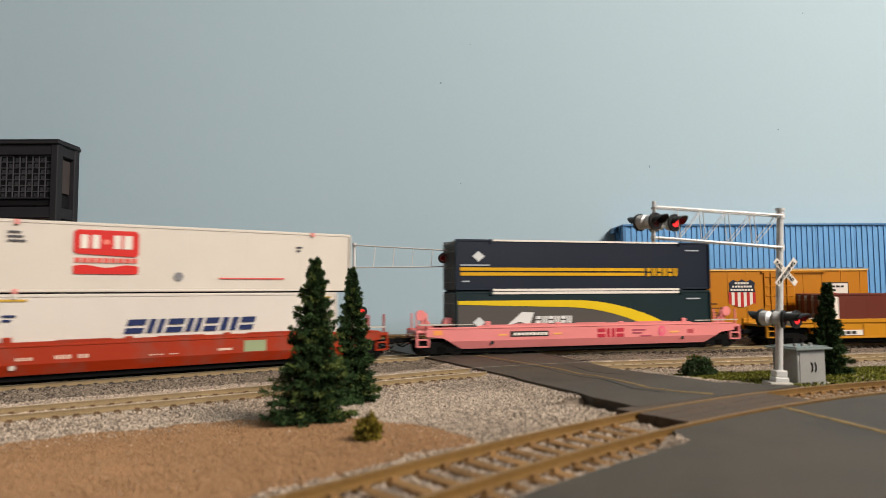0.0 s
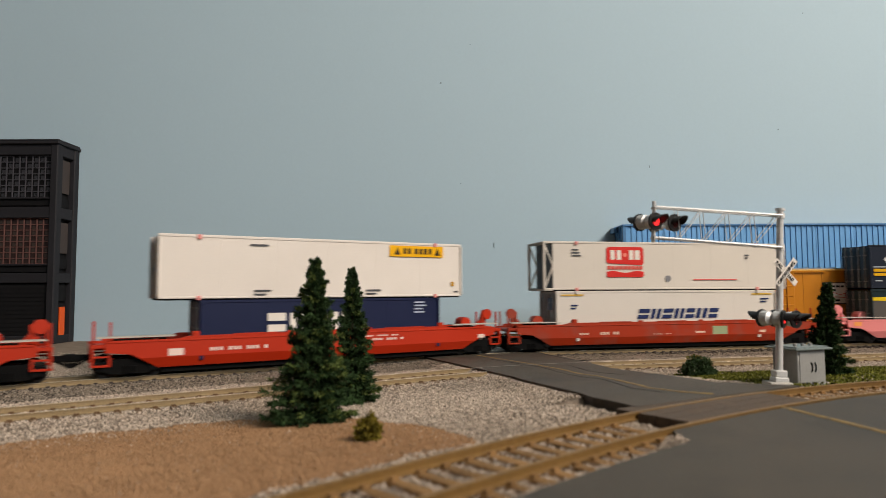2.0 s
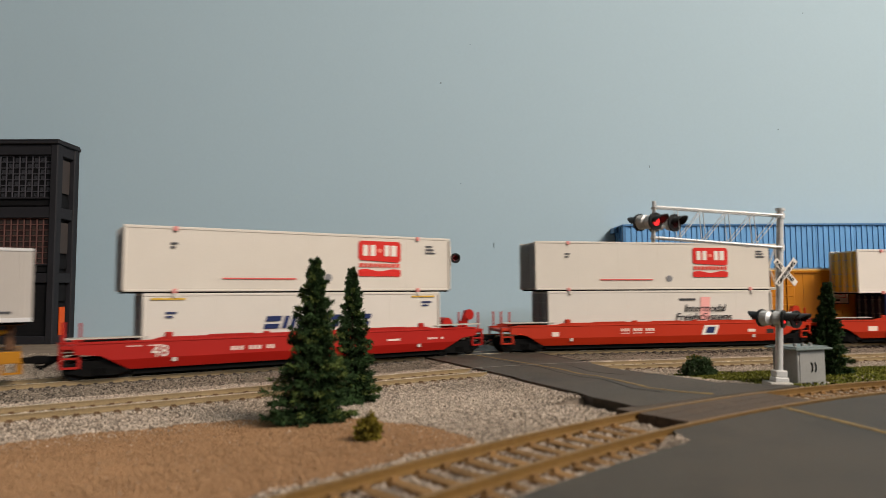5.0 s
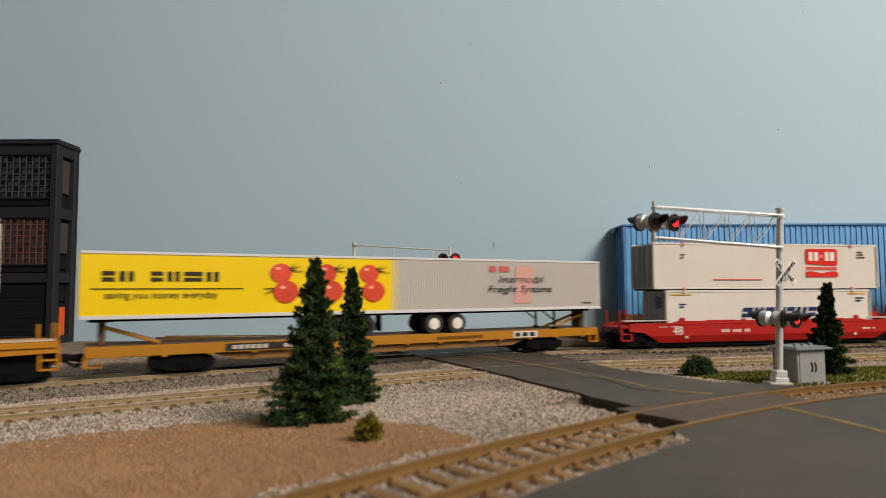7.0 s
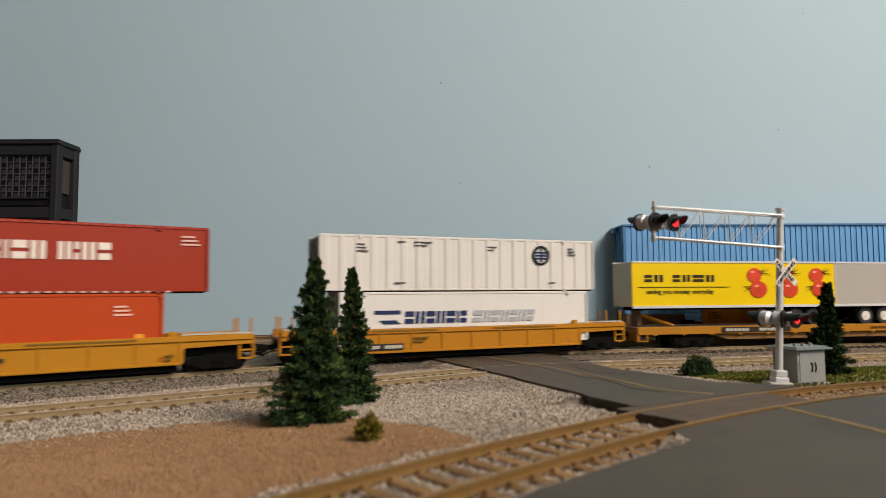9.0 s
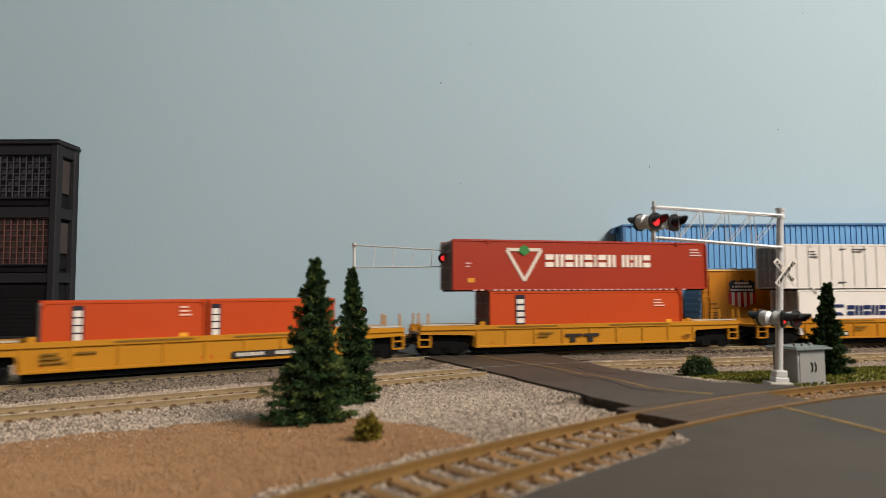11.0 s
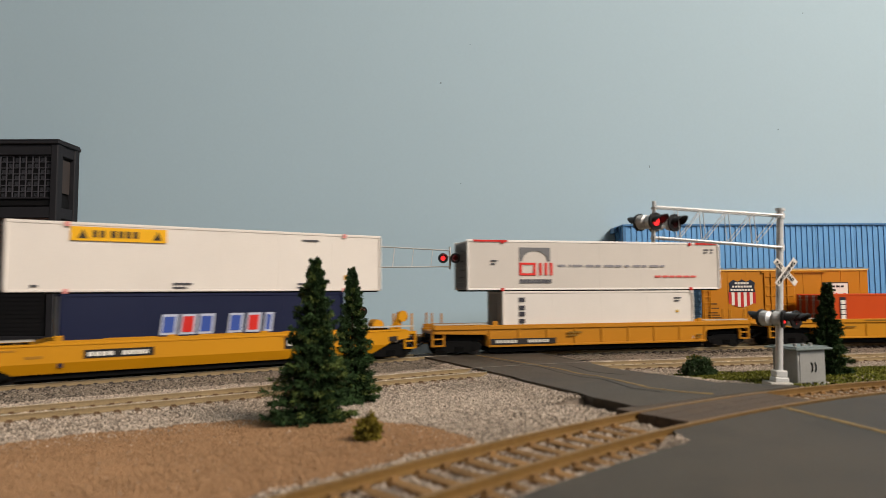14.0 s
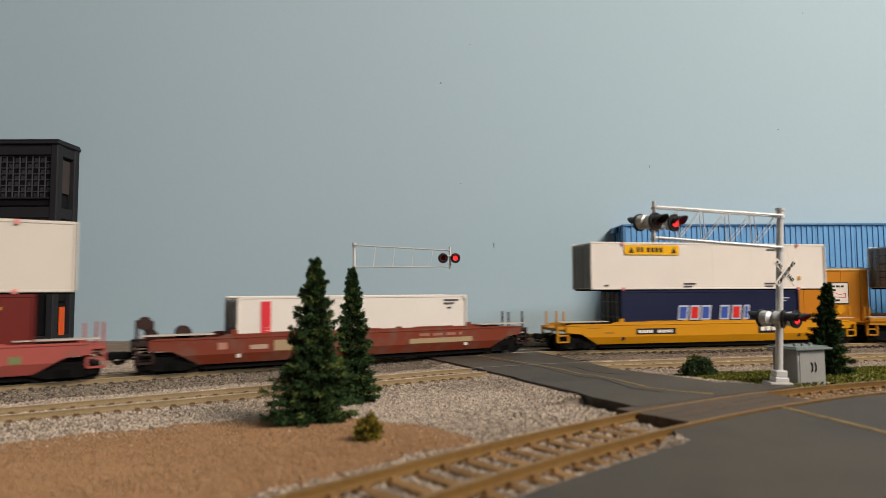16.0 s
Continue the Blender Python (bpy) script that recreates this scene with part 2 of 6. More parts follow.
# roads
def strip(name, left, right, depth, material):
    """A road sheet of card between two edges, with real thickness, following the ground."""
    bm = bmesh.new()
    rows = []
    n = 10
    for (xa, ya), (xb, yb) in zip(left, right):
        rows.append([(xa + (xb - xa) * i / n, ya + (yb - ya) * i / n) for i in range(n + 1)])
    fine = []
    for ra, rb in zip(rows, rows[1:]):
        for k in range(6):
            fine.append([(a[0] + (b[0] - a[0]) * k / 6, a[1] + (b[1] - a[1]) * k / 6) for a, b in zip(ra, rb)])
    fine.append(rows[-1])
    top = [[bm.verts.new((x, y, ground_z(x, y) + depth)) for x, y in r] for r in fine]
    low = [[bm.verts.new((x, y, ground_z(x, y) - 0.3)) for x, y in r] for r in fine]
    for i in range(len(fine) - 1):
        for j in range(n):
            bm.faces.new((top[i][j], top[i][j + 1], top[i + 1][j + 1], top[i + 1][j]))
        for j in (0, n):
            bm.faces.new((top[i][j], top[i + 1][j], low[i + 1][j], low[i][j]))
    for i in (0, -1):
        for j in range(n):
            bm.faces.new((top[i][j], top[i][j + 1], low[i][j + 1], low[i][j]))
    bmesh.ops.recalc_face_normals(bm, faces=bm.faces[:])
    return part(name, bm, material)


tagged(strip("road", ROAD_L, ROAD_R, 0.285, M_ASPHALT), "smooth grey painted road rising from the crossing", "road", kind="structure")


def forecourt():
    """The wide asphalt on the camera's side of the branch."""
    left, right = [], []
    for u in (-4, -3, -2, -1, 0.2, 1, 2, 3, 3.7, 4.2, 5.2, 6.5, 8, 10, 12, 15, 20, 30, 60):
        px, py, th = near_line(u)
        d = 1.62 if u < 4 else 1.45 if u > 12 else 0.86
        left.append((px + d * math.sin(th), py - d * math.cos(th)))
        right.append((px + 3 + u * 0.6, -20))
    return strip("road", left[::-1], right[::-1], 0.24, M_ASPHALT)


tagged(forecourt(), "smooth dark grey painted asphalt yard beside the branch track", "road", kind="structure")


# ---- tracks ----
def tie_mesh(material, length=2.5):
    bm = bmesh.new()
    box(bm, -0.125, 0.125, -length / 2, length / 2, -0.17, 0, bevel=0.02)
    for side in (-1, 1):
        for o in (-0.13, 0.13):
            box(bm, -0.07, 0.07, side * 0.7525 + o - 0.05, side * 0.7525 + o + 0.05, 0, 0.05)
    ob = part("tie", bm, material)
    me = ob.data
    bpy.data.objects.remove(ob)
    return me


def railway(name, place, stops, z, tie_material, rail_material, label, ties=(), tie_step=0.56, head_material=M_RAIL_TOP):
    """Two rails with bright heads, and ties as pieces along the stretch that is seen."""
    track = empty(name)
    lengths = stops if isinstance(stops[0], list) else [stops]
    for side, pts in [(k, [place(s) for s in one]) for k in (-1, 1) for one in lengths]:
        rail_ob = None
        for nm, shape, mt in (("rail", ((-0.075, -0.19), (0.075, -0.19), (0.075, -0.165), (0.02, -0.14), (0.02, -0.05), (0.042, -0.035), (0.042, -0.006), (-0.042, -0.006), (-0.042, -0.035), (-0.02, -0.05), (-0.02, -0.14), (-0.075, -0.165)), rail_material),
                              ("rail_head", ((-0.04, -0.006), (0.04, -0.006), (0.034, 0.0), (-0.034, 0.0)), head_material)):
            bm = bmesh.new()
            ring = [[bm.verts.new((x - (side * 0.7525 + o) * math.sin(th), y + (side * 0.7525 + o) * math.cos(th), z + zz)) for o, zz in shape] for x, y, th in pts]
            n = len(shape)
            for a, b in zip(ring, ring[1:]):
                for i in range(n):
                    j = (i + 1) % n
                    bm.faces.new((a[i], a[j], b[j], b[i]))
            bm.faces.new(ring[0])
            bm.faces.new(ring[-1][::-1])
            bmesh.ops.recalc_face_normals(bm, faces=bm.faces[:])
            made = part(nm, bm, mt, rail_ob or track, "worn top of the rail, pale where glint is painted" if rail_ob else "")
            rail_ob = rail_ob or made
    me = tie_mesh(tie_material)
    for s0, s1 in ties:
        for i in range(int((s1 - s0) / tie_step)):
            x, y, th = place(s0 + i * tie_step)
            o = new("tie", me)
            o.parent = track
            o.matrix_basis = P(x, y, z - 0.19, 0, 0, math.degrees(th) + random.uniform(-1, 1))
    return tagged(track, label, "railway track", group="tracks of the layout", kind="structure")


def span(a, b, step):
    n = int((b - a) / step)
    return [a + (b - a) * i / n for i in range(n + 1)]


railway("main_track", main_line, span(-270, 0, 6) + span(0, 60, 1)[1:] + span(60, 280, 4)[1:], 0, M_TIE_DARK, M_RAIL_TAN, "main railway track on dark ties in grey ballast", [(-24, 3), (12, 42)])
railway("siding_track", lambda s: main_line(s, -7.25), [span(-120, 0, 6) + [1, 2, 3.1], [11.0] + span(12, 60, 1)], 0, M_TIE, M_RAIL_TAN, "nickel-silver siding track on brown ties in ballast", [(-24, 2.6), (11.4, 40)])
railway("branch_track", near_line, span(-9, 40, 0.7), 0.68, M_TIE_TAN, M_RAIL, "rusty brown branch track on brown ties", [(-5, 4.9), (9.3, 17)], 0.42, M_RAIL_TOP_WORN)

BACK_Y, BACK_Z = 45.7, 0.45
railway("back_track", lambda s: (s, BACK_Y, 0.0), [-20, 10, 60], BACK_Z, M_TIE_DARK, M_RAIL, "back track along the wall on a raised bed", [(14, 34)])
tagged(part("roadbed", boxes((-20, 60, 44.0, 47.4, -0.32, BACK_Z - 0.2), bevel=0.1), M_BALLAST), "raised grey roadbed under the back track", "roadbed", kind="structure")


def crossing_planks():
    """Wooden planks between and beside the rails of the branch, where the road crosses."""
    crossing = empty("crossing_panel")
    stops = span(4.95, 9.25, 0.3)
    for d0, d1 in ((-0.66, -0.24), (-0.22, 0.2), (0.22, 0.66), (0.84, 1.3)):
        bm = bmesh.new()
        ring = []
        for u in stops:
            x, y, th = near_line(u)
            ring.append([bm.verts.new((x - d * math.sin(th), y + d * math.cos(th), z)) for d, z in ((d0, 0.4), (d1, 0.4), (d1, 0.67), (d0, 0.67))])
        for a, b in zip(ring, ring[1:]):
            for i in range(4):
                j = (i + 1) % 4
                bm.faces.new((a[i], a[j], b[j], b[i]))
        bm.faces.new(ring[0])
        bm.faces.new(ring[-1][::-1])
        bmesh.ops.recalc_face_normals(bm, faces=bm.faces[:])
        part("plank", bm, M_WOOD, crossing)
    return tagged(crossing, "brown wooden planks laid between branch rails at the road", "level crossing", kind="structure")


crossing_planks()


# road markings, cracks
def ribbon(name, pts, width, lift, material, label, category):
    bm = bmesh.new()
    fine = []
    for (xa, ya), (xb, yb) in zip(pts, pts[1:]):
        for k in range(8):
            fine.append((xa + (xb - xa) * k / 8, ya + (yb - ya) * k / 8))
    fine.append(pts[-1])
    rows = []
    for i, (x, y) in enumerate(fine):
        xa, ya = fine[max(0, i - 1)]
        xb, yb = fine[min(len(fine) - 1, i + 1)]
        d = Vector((xb - xa, yb - ya)).normalized()
        w = width / 2 * (1 + 0.25 * noise.noise((x * 2, y * 2, 7)))
        z = ground_z(x, y) + lift
        rows.append([bm.verts.new(c) for c in ((x - d.y * w, y + d.x * w, z), (x + d.y * w, y - d.x * w, z), (x - d.y * w, y + d.x * w, z - 0.03), (x + d.y * w, y - d.x * w, z - 0.03))])
    for a, b in zip(rows, rows[1:]):
        bm.faces.new((a[0], a[1], b[1], b[0]))
        bm.faces.new((a[2], a[0], b[0], b[2]))
        bm.faces.new((a[1], a[3], b[3], b[1]))
    bmesh.ops.recalc_face_normals(bm, faces=bm.faces[:])
    return tagged(part(name, bm, material), label, category, kind="structure")


M_LINE = mat("road_line_yellow", rgb("8F7440"), 0.7, vary=0.25, scale=150, dirt=rgb("4A4640"), dirt_amount=0.7)
M_CRACK = mat("crack_dark", rgb("2A2724"), 0.9, vary=0.2, scale=200)
ribbon("road_line", [(1.87, 35.7), (4.26, 31.5), (5.44, 29.0), (6.2, 26.0), (6.1, 23.4), (5.97, 21.0), (6.06, 19.1), (6.6, 18.3), (7.4, 17.85)], 0.13, 0.297, M_LINE, "thin faded yellow centre line on the grey road", "road marking")
ribbon("road_crack", [(2.5, 33.6), (4.5, 30.2), (5.4, 27.0), (5.8, 24.1), (5.6, 21.0), (5.55, 19.2), (6.1, 18.2)], 0.06, 0.293, M_CRACK, "dark crack running along the centre line", "crack")
ribbon("road_line", [(8.25, 16.5), (8.66, 14.6), (8.95, 13.1), (9.3, 11.0)], 0.15, 0.255, M_LINE, "faded yellow line on the asphalt yard", "road marking")
ribbon("road_crack", [(5.6, 36.6), (6.2, 34.4), (6.5, 33.4), (7.4, 32.7)], 0.1, 0.293, M_CRACK, "dark seam along the edge of the road", "crack")
M_SEAM = mat("road_seam_pale", rgb("7D766C"), 0.6, vary=0.2, scale=120)
for off, wide, m_seam, said in ((-6.5, 0.09, M_SEAM, "thin pale seam where the road covers the siding"), (-6.62, 0.07, M_CRACK, "dark joint beside the pale seam in the road")):
    ribbon("road_seam", [main_line(v, off)[:2] for v in (3.2, 5, 7, 9, 11.2)], wide, 0.294, m_seam, said, "road seam")
ribbon("road_crack", [(5.9, 31.0), (6.4, 28.6), (7.3, 26.4)], 0.05, 0.293, M_CRACK, "thin dark crack across the road", "crack")


# ---- decals and letters ----
FACE = -1.3


def plate(parent, name, outline, y, material, label="", thick=0.02):
    """A thin painted shape on a side: outline in x and z, proud of y."""
    return part(name, prism(bmesh.new(), outline, y - thick, y), material, parent, label)


def bar(parent, name, x0, x1, z0, z1, y, material, label="", slant=0.0, thick=0.02):
    return plate(parent, name, [(x0, z0), (x1, z0), (x1 + slant, z1), (x0 + slant, z1)], y, material, label, thick)


def blocks(parent, name, x, z, h, widths, gap, y, material, slant=0.0, stroke=0.0, label=""):
    """A brand name as a row of plain blocks, one for each character; with stroke, each is a pair of bars. Long rows of tiny marks stay joined."""
    single = len(widths) <= 14 and h > 0.14
    bm = bmesh.new()
    for k, w in enumerate(widths):
        if w > 0:
            sets = [(x, x + w, z, z + h)]
            if stroke and k % 2:
                sets = [(x, x + w * 0.4, z, z + h), (x + w * 0.62, x + w, z, z + h)]
            elif stroke:
                sets = [(x, x + w, z, z + h * 0.38), (x, x + w, z + h * 0.58, z + h)]
            for x0, x1, z0, z1 in sets:
                s0, s1 = slant * (z0 - z), slant * (z1 - z)
                prism(bm, [(x0 + s0, z0), (x1 + s0, z0), (x1 + s1, z1), (x0 + s1, z1)], y - 0.02, y)
            if single:
                part(name, bm, material, parent, label)
                bm = bmesh.new()
        x += abs(w) + gap
    if not single:
        part(name, bm, material, parent, label)


def words(parent, name, string, size, x, z, y, material, label="", stretch=1.0, shear=0.0, turn=0.0, y_turn=0.0):
    """Readable words in the built-in font, standing on a side that faces -y."""
    c = bpy.data.curves.new(name, "FONT")
    c.body, c.size, c.extrude, c.shear, c.align_x = string, size * 1.38, 0.012, shear, "LEFT"
    c.resolution_u = 3
    tmp = bpy.data.objects.new(name, c)
    me = bpy.data.meshes.new_from_object(tmp)
    bpy.data.objects.remove(tmp)
    bm = bmesh.new()
    bm.from_mesh(me)
    bpy.data.meshes.remove(me)
    m = Matrix.Translation((x, y - 0.014, z)) @ Matrix.Rotation(radians(turn), 4, "Y") @ Matrix.Rotation(radians(90), 4, "X") @ Matrix.Diagonal((stretch, 1, 1, 1))
    bmesh.ops.transform(bm, matrix=m, verts=bm.verts[:])
    return part(name, bm, material, parent, label)


def disc(cx, cz, rx, rz, n=20):
    return [(cx + rx * math.cos(2 * math.pi * i / n), cz + rz * math.sin(2 * math.pi * i / n)) for i in range(n)]


WHITE, OFFWHITE, GREYW = paint("DCD6CC"), paint("E4E0DA"), paint("BDB9B4")
NAVY, RED, BLACK, YELLOW = paint("1B2A55"), paint("C8261E"), paint("16161A"), paint("CF9A00")
STEEL = paint("9A9A98")


def ribbed(bm, x0, x1, y_front, y_back, z0, z1, ribs, half, depth):
    """One connected block whose front (towards -y) carries upright ribs at the places given."""
    out = [(x0, y_front)]
    for x in ribs:
        out += [(x - half, y_front), (x - half * 0.8, y_front - depth), (x + half * 0.8, y_front - depth), (x + half, y_front)]
    out += [(x1, y_front), (x1, y_back), (x0, y_back)]
    lo = [bm.verts.new((x, y, z0)) for x, y in out]
    hi = [bm.verts.new((x, y, z1)) for x, y in out]
    n = len(out)
    for i in range(n):
        j = (i + 1) % n
        bm.faces.new((lo[i], lo[j], hi[j], hi[i]))
    bm.faces.new(lo[::-1])
    bm.faces.new(hi)
    return bm


# ---- containers ----
def container(length, color, label, height=2.9, end_color=None, posts=0, rail_color=None, castings=None, doors=True, frame_end=0, group="containers on the train"):
    """A freight container: body with framed sides, top and bottom rails, castings, and a doored end."""
    c = tagged(empty("container"), label, "container", group=group)
    body_mat = paint(color)
    # Most white containers pass a grey end_color that paints in the end's shade.
    end_mat = paint(end_color or color)
    rail_mat = paint(rail_color) if rail_color else body_mat
    L, w = length / 2, 1.27
    x0 = -L + (0.6 if frame_end < 0 else 0.06)
    x1 = L - (0.6 if frame_end > 0 else 0.06)
    bm = bmesh.new()
    n = posts or max(4, int((x1 - x0) / 2.44))
    if posts:
        ribs = [-L + 0.35 + (length - 0.7) * i / (posts - 1) for i in range(posts)]
    else:
        ribs = [x0 + (x1 - x0) * i / n for i in range(1, n)]
    ribbed(bm, x0, x1, -w, w, 0.1, height - 0.06, ribs, 0.17 if posts else 0.014, 0.05 if posts else 0.004)
    part("body", bm, body_mat, c)
    for sy in (-1, 1):
        part("top_rail", boxes((-L, L, sy * 1.3 - (0.1 if sy > 0 else 0), sy * 1.3 + (0.1 if sy < 0 else 0), height - 0.13, height), bevel=0.02), rail_mat, c)
        part("bottom_rail", boxes((-L, L, sy * 1.3 - (0.1 if sy > 0 else 0), sy * 1.3 + (0.1 if sy < 0 else 0), 0.07, 0.17), bevel=0.02), rail_mat, c)
    part("underframe", boxes((-L + 0.12, L - 0.12, -1.2, 1.2, 0, 0.1)), M_BLACK, c)
    span40 = 6.1 if length > 12.5 else L
    cast = paint(castings or color)
    for sx in (-1, 1):
        for sy in (-1, 1):
            for z in (0, height - 0.2):
                xc = sx * (span40 - 0.09)
                part("corner_casting", boxes((xc - 0.09, xc + 0.09, sy * 1.31 - 0.07, sy * 1.31 + 0.02, z, z + 0.2), bevel=0.015), cast, c)
        if not (frame_end and sx == frame_end):
            for sy in (-1, 1):
                part("corner_post", boxes((sx * L - (0.1 if sx > 0 else 0), sx * L + (0.1 if sx < 0 else 0), sy * 1.3 - 0.07, sy * 1.3 + 0.07, 0.14, height - 0.13), bevel=0.02), rail_mat, c)
    if doors:
        for sy in (-1, 1):
            d = part("door", boxes((-L + 0.02, -L + 0.08, sy * 0.62 - 0.58, sy * 0.62 + 0.58, 0.16, height - 0.15), bevel=0.02), end_mat, c)
            for k in (-0.3, 0.3):
                bm = bmesh.new()
                rod(bm, (-L - 0.03, sy * 0.62 + k, 0.1), (-L - 0.03, sy * 0.62 + k, height - 0.1), 0.035, 6)
                for zz in (0.5, 1.3, 2.2):
                    box(bm, -L - 0.06, -L + 0.03, sy * 0.62 + k - 0.12, sy * 0.62 + k + 0.12, zz, zz + 0.06)
                part("lock_rod", bm, STEEL, d)
    if frame_end:
        s = frame_end
        e0, e1 = s * L, s * (L - 0.6)
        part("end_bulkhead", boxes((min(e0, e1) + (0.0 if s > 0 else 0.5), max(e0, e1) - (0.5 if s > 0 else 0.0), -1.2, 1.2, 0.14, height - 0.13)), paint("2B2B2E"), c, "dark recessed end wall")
        bm = bmesh.new()
        for sy in (-1.25, 1.25):
            rod(bm, (e0 - s * 0.06, sy, 0.1), (e0 - s * 0.06, sy, height - 0.08), 0.09, 6)
            rod(bm, (e0 - s * 0.1, sy, 0.2), (e1, sy, height * 0.5), 0.05, 6)
            rod(bm, (e1, sy, height * 0.5), (e0 - s * 0.1, sy, height - 0.2), 0.05, 6)
        box(bm, min(e0, e1), max(e0, e1), -1.25, 1.25, height - 0.1, height - 0.02)
        box(bm, min(e0, e1), max(e0, e1), -1.25, 1.25, 0.02, 0.1)
        part("end_frame", bm, body_mat, c, "open white braced end frame")
    return c


def marks(c, spots, y=FACE, material=None):
    """Lines of small writing as thin bars: x, z, width, number of lines."""
    for x, z, w, n in spots:
        for i in range(n):
            bar(c, "marking", x, x + w * (0.7 + 0.3 * ((i * 37 + n) % 3) / 2), z - i * 0.17 - 0.08, z - i * 0.17, y, material or paint("4A4A4E"))


def hr_logo(c, x, z, y=FACE):
    """Red rounded panel over a wavy red band, with plain white blocks."""
    w, h = 2.4, 0.98
    plate(c, "logo_panel", [(x + 0.12, z), (x + w - 0.12, z - 0.1), (x + w, z), (x + w, z + h - 0.12), (x + w - 0.12, z + h), (x + 0.12, z + h), (x, z + h - 0.12), (x, z + 0.08)], y, RED, "red logo panel")
    for bx, bw in ((0.25, 0.27), (0.66, 0.27), (1.45, 0.27), (1.82, 0.32)):
        bar(c, "logo_block", x + bx, x + bx + bw, z + (0.22 if bw != 0.16 else 0.42), z + (0.78 if bw != 0.16 else 0.6), y - 0.02, WHITE)
    plate(c, "logo_dot", disc(x + 1.18, z + 0.5, 0.13, 0.11, 12), y - 0.02, paint("E08070"))
    blocks(c, "logo_line", x + 0.05, z - 0.36, 0.2, [0.2] * 9, 0.06, y, paint("D4584C"))
    wave = [(x + i * w / 10, z - 0.5 + 0.06 * math.sin(i * 0.95)) for i in range(11)]
    plate(c, "logo_wave", [(x + 0.05, z - 0.82), (x + w - 0.05, z - 0.82), (x + w, z - 0.72)] + wave[::-1] + [(x, z - 0.72)], y, RED)


def hr_container(at_frame, logo_x, length=16.1):
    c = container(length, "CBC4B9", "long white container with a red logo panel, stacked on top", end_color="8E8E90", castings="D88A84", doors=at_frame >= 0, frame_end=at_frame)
    hr_logo(c, logo_x, 1.62)
    far = -6.2 if logo_x > 0 else 5.2
    bar(c, "marking", far + (2.2 if logo_x > 0 else -3.6), far + (5.6 if logo_x > 0 else -0.6), 0.62, 0.69, FACE, paint("D0605A"), "thin red line of small writing")
    near_x = 6.5 if logo_x > 0 else -7.0 + (0.7 if at_frame < 0 else 0)
    marks(c, [(near_x, 2.45, 0.6, 3), (far, 2.2, 0.3, 2)])
    plate(c, "marking", disc(logo_x + 4.0 if logo_x < 0 else logo_x - 1.6, 0.72, 0.2, 0.2, 8), FACE, paint("77777A"))
    return c


def genstar_container():
    c = container(14.63, "CDC7BE", "white container with dark blue block lettering in the well", end_color="A9ABAE")
    blocks(c, "lettering", -2.2, 1.24, 0.58, [0.72, 0.6, 0.66, 0.6, 0.58, 0.7, 0.62], 0.14, FACE, NAVY, slant=0.3, stroke=0.17, label="dark blue lettering")
    bar(c, "marking", -7.0, -5.6, 2.62, 2.7, FACE, paint("C9A23C"))
    bar(c, "marking", 5.6, 7.0, 2.62, 2.7, FACE, paint("C9A23C"))
    marks(c, [(-6.4, 2.1, 0.45, 2), (6.2, 2.4, 0.6, 2)], material=NAVY)
    part("end_sign", boxes((-7.36, -7.32, -0.9, -0.1, 1.8, 2.5)), NAVY, c)
    return c


def jb_container(length, flip, end_color):
    """White ribbed container with a yellow name board near one end."""
    c = container(length, "D8D1C8", "long white ribbed container with a yellow name board", end_color=end_color, castings="D88A84")
    s = -1 if flip else 1
    x0 = 3.3 if s > 0 else -5.9
    w = 3.2 if s > 0 else 3.6
    bar(c, "name_board", x0, x0 + w, 2.15, 2.72, FACE - 0.012, paint("E3A800"), "yellow name board", thick=0.03)
    blocks(c, "name_blocks", x0 + 0.8, 2.3, 0.28, [0.16, 0.16, -0.04, 0.18, 0.18, 0.18, 0.18], 0.1, FACE - 0.042, paint("3A2E14"))
    for k in (0.25, w - 0.55):
        plate(c, "name_mark", [(x0 + k, 2.25), (x0 + k + 0.35, 2.25), (x0 + k + 0.2, 2.62)], FACE - 0.042, paint("3A2E14"))
    marks(c, [(-s * 3.8, 2.55, 1.0, 1), (-s * 3.6, 0.45, 0.8, 2), (s * 2.0, 0.45, 0.8, 2), (s * 7.2, 0.36, 0.3, 1)])
    bar(c, "marking", -s * 6.1 - 0.1 if s < 0 else 7.0, -s * 6.1 + 0.1 if s < 0 else 7.2, 0.62, 0.85, FACE, paint("B98A24"))
    return c


def cast_container():
    c = container(12.19, "111B3C", height=2.59, label="dark blue container with large white block lettering in the well", end_color="141D3A", posts=0)
    blocks(c, "lettering", -3.1, 1.1, 0.86, [0.85, 0.85, 0.85, 0.8], 0.2, FACE, WHITE, stroke=0.2, label="white lettering")
    marks(c, [(4.6, 2.4, 0.7, 4)], material=paint("A8B0C4"))
    return c


def intermodal_container():
    c = container(14.8, "CDC7BE", "white container with a pink stripe and black italic words", end_color="77787C")
    bar(c, "stripe", 2.35, 3.0, 0.7, 2.5, FACE, paint("E7A49E"), "pink stripe", slant=0.12)
    bar(c, "marking", 1.0, 2.1, 2.3, 2.42, FACE, paint("3A3A3E"))
    words(c, "lettering", "Intermodal", 0.46, 1.3, 1.62, FACE - 0.02, BLACK, "black italic words", shear=0.25, stretch=1.0)
    words(c, "lettering", "FreightSystems", 0.46, 0.7, 1.1, FACE - 0.02, BLACK, "black italic words", shear=0.25, stretch=1.0)
    return c


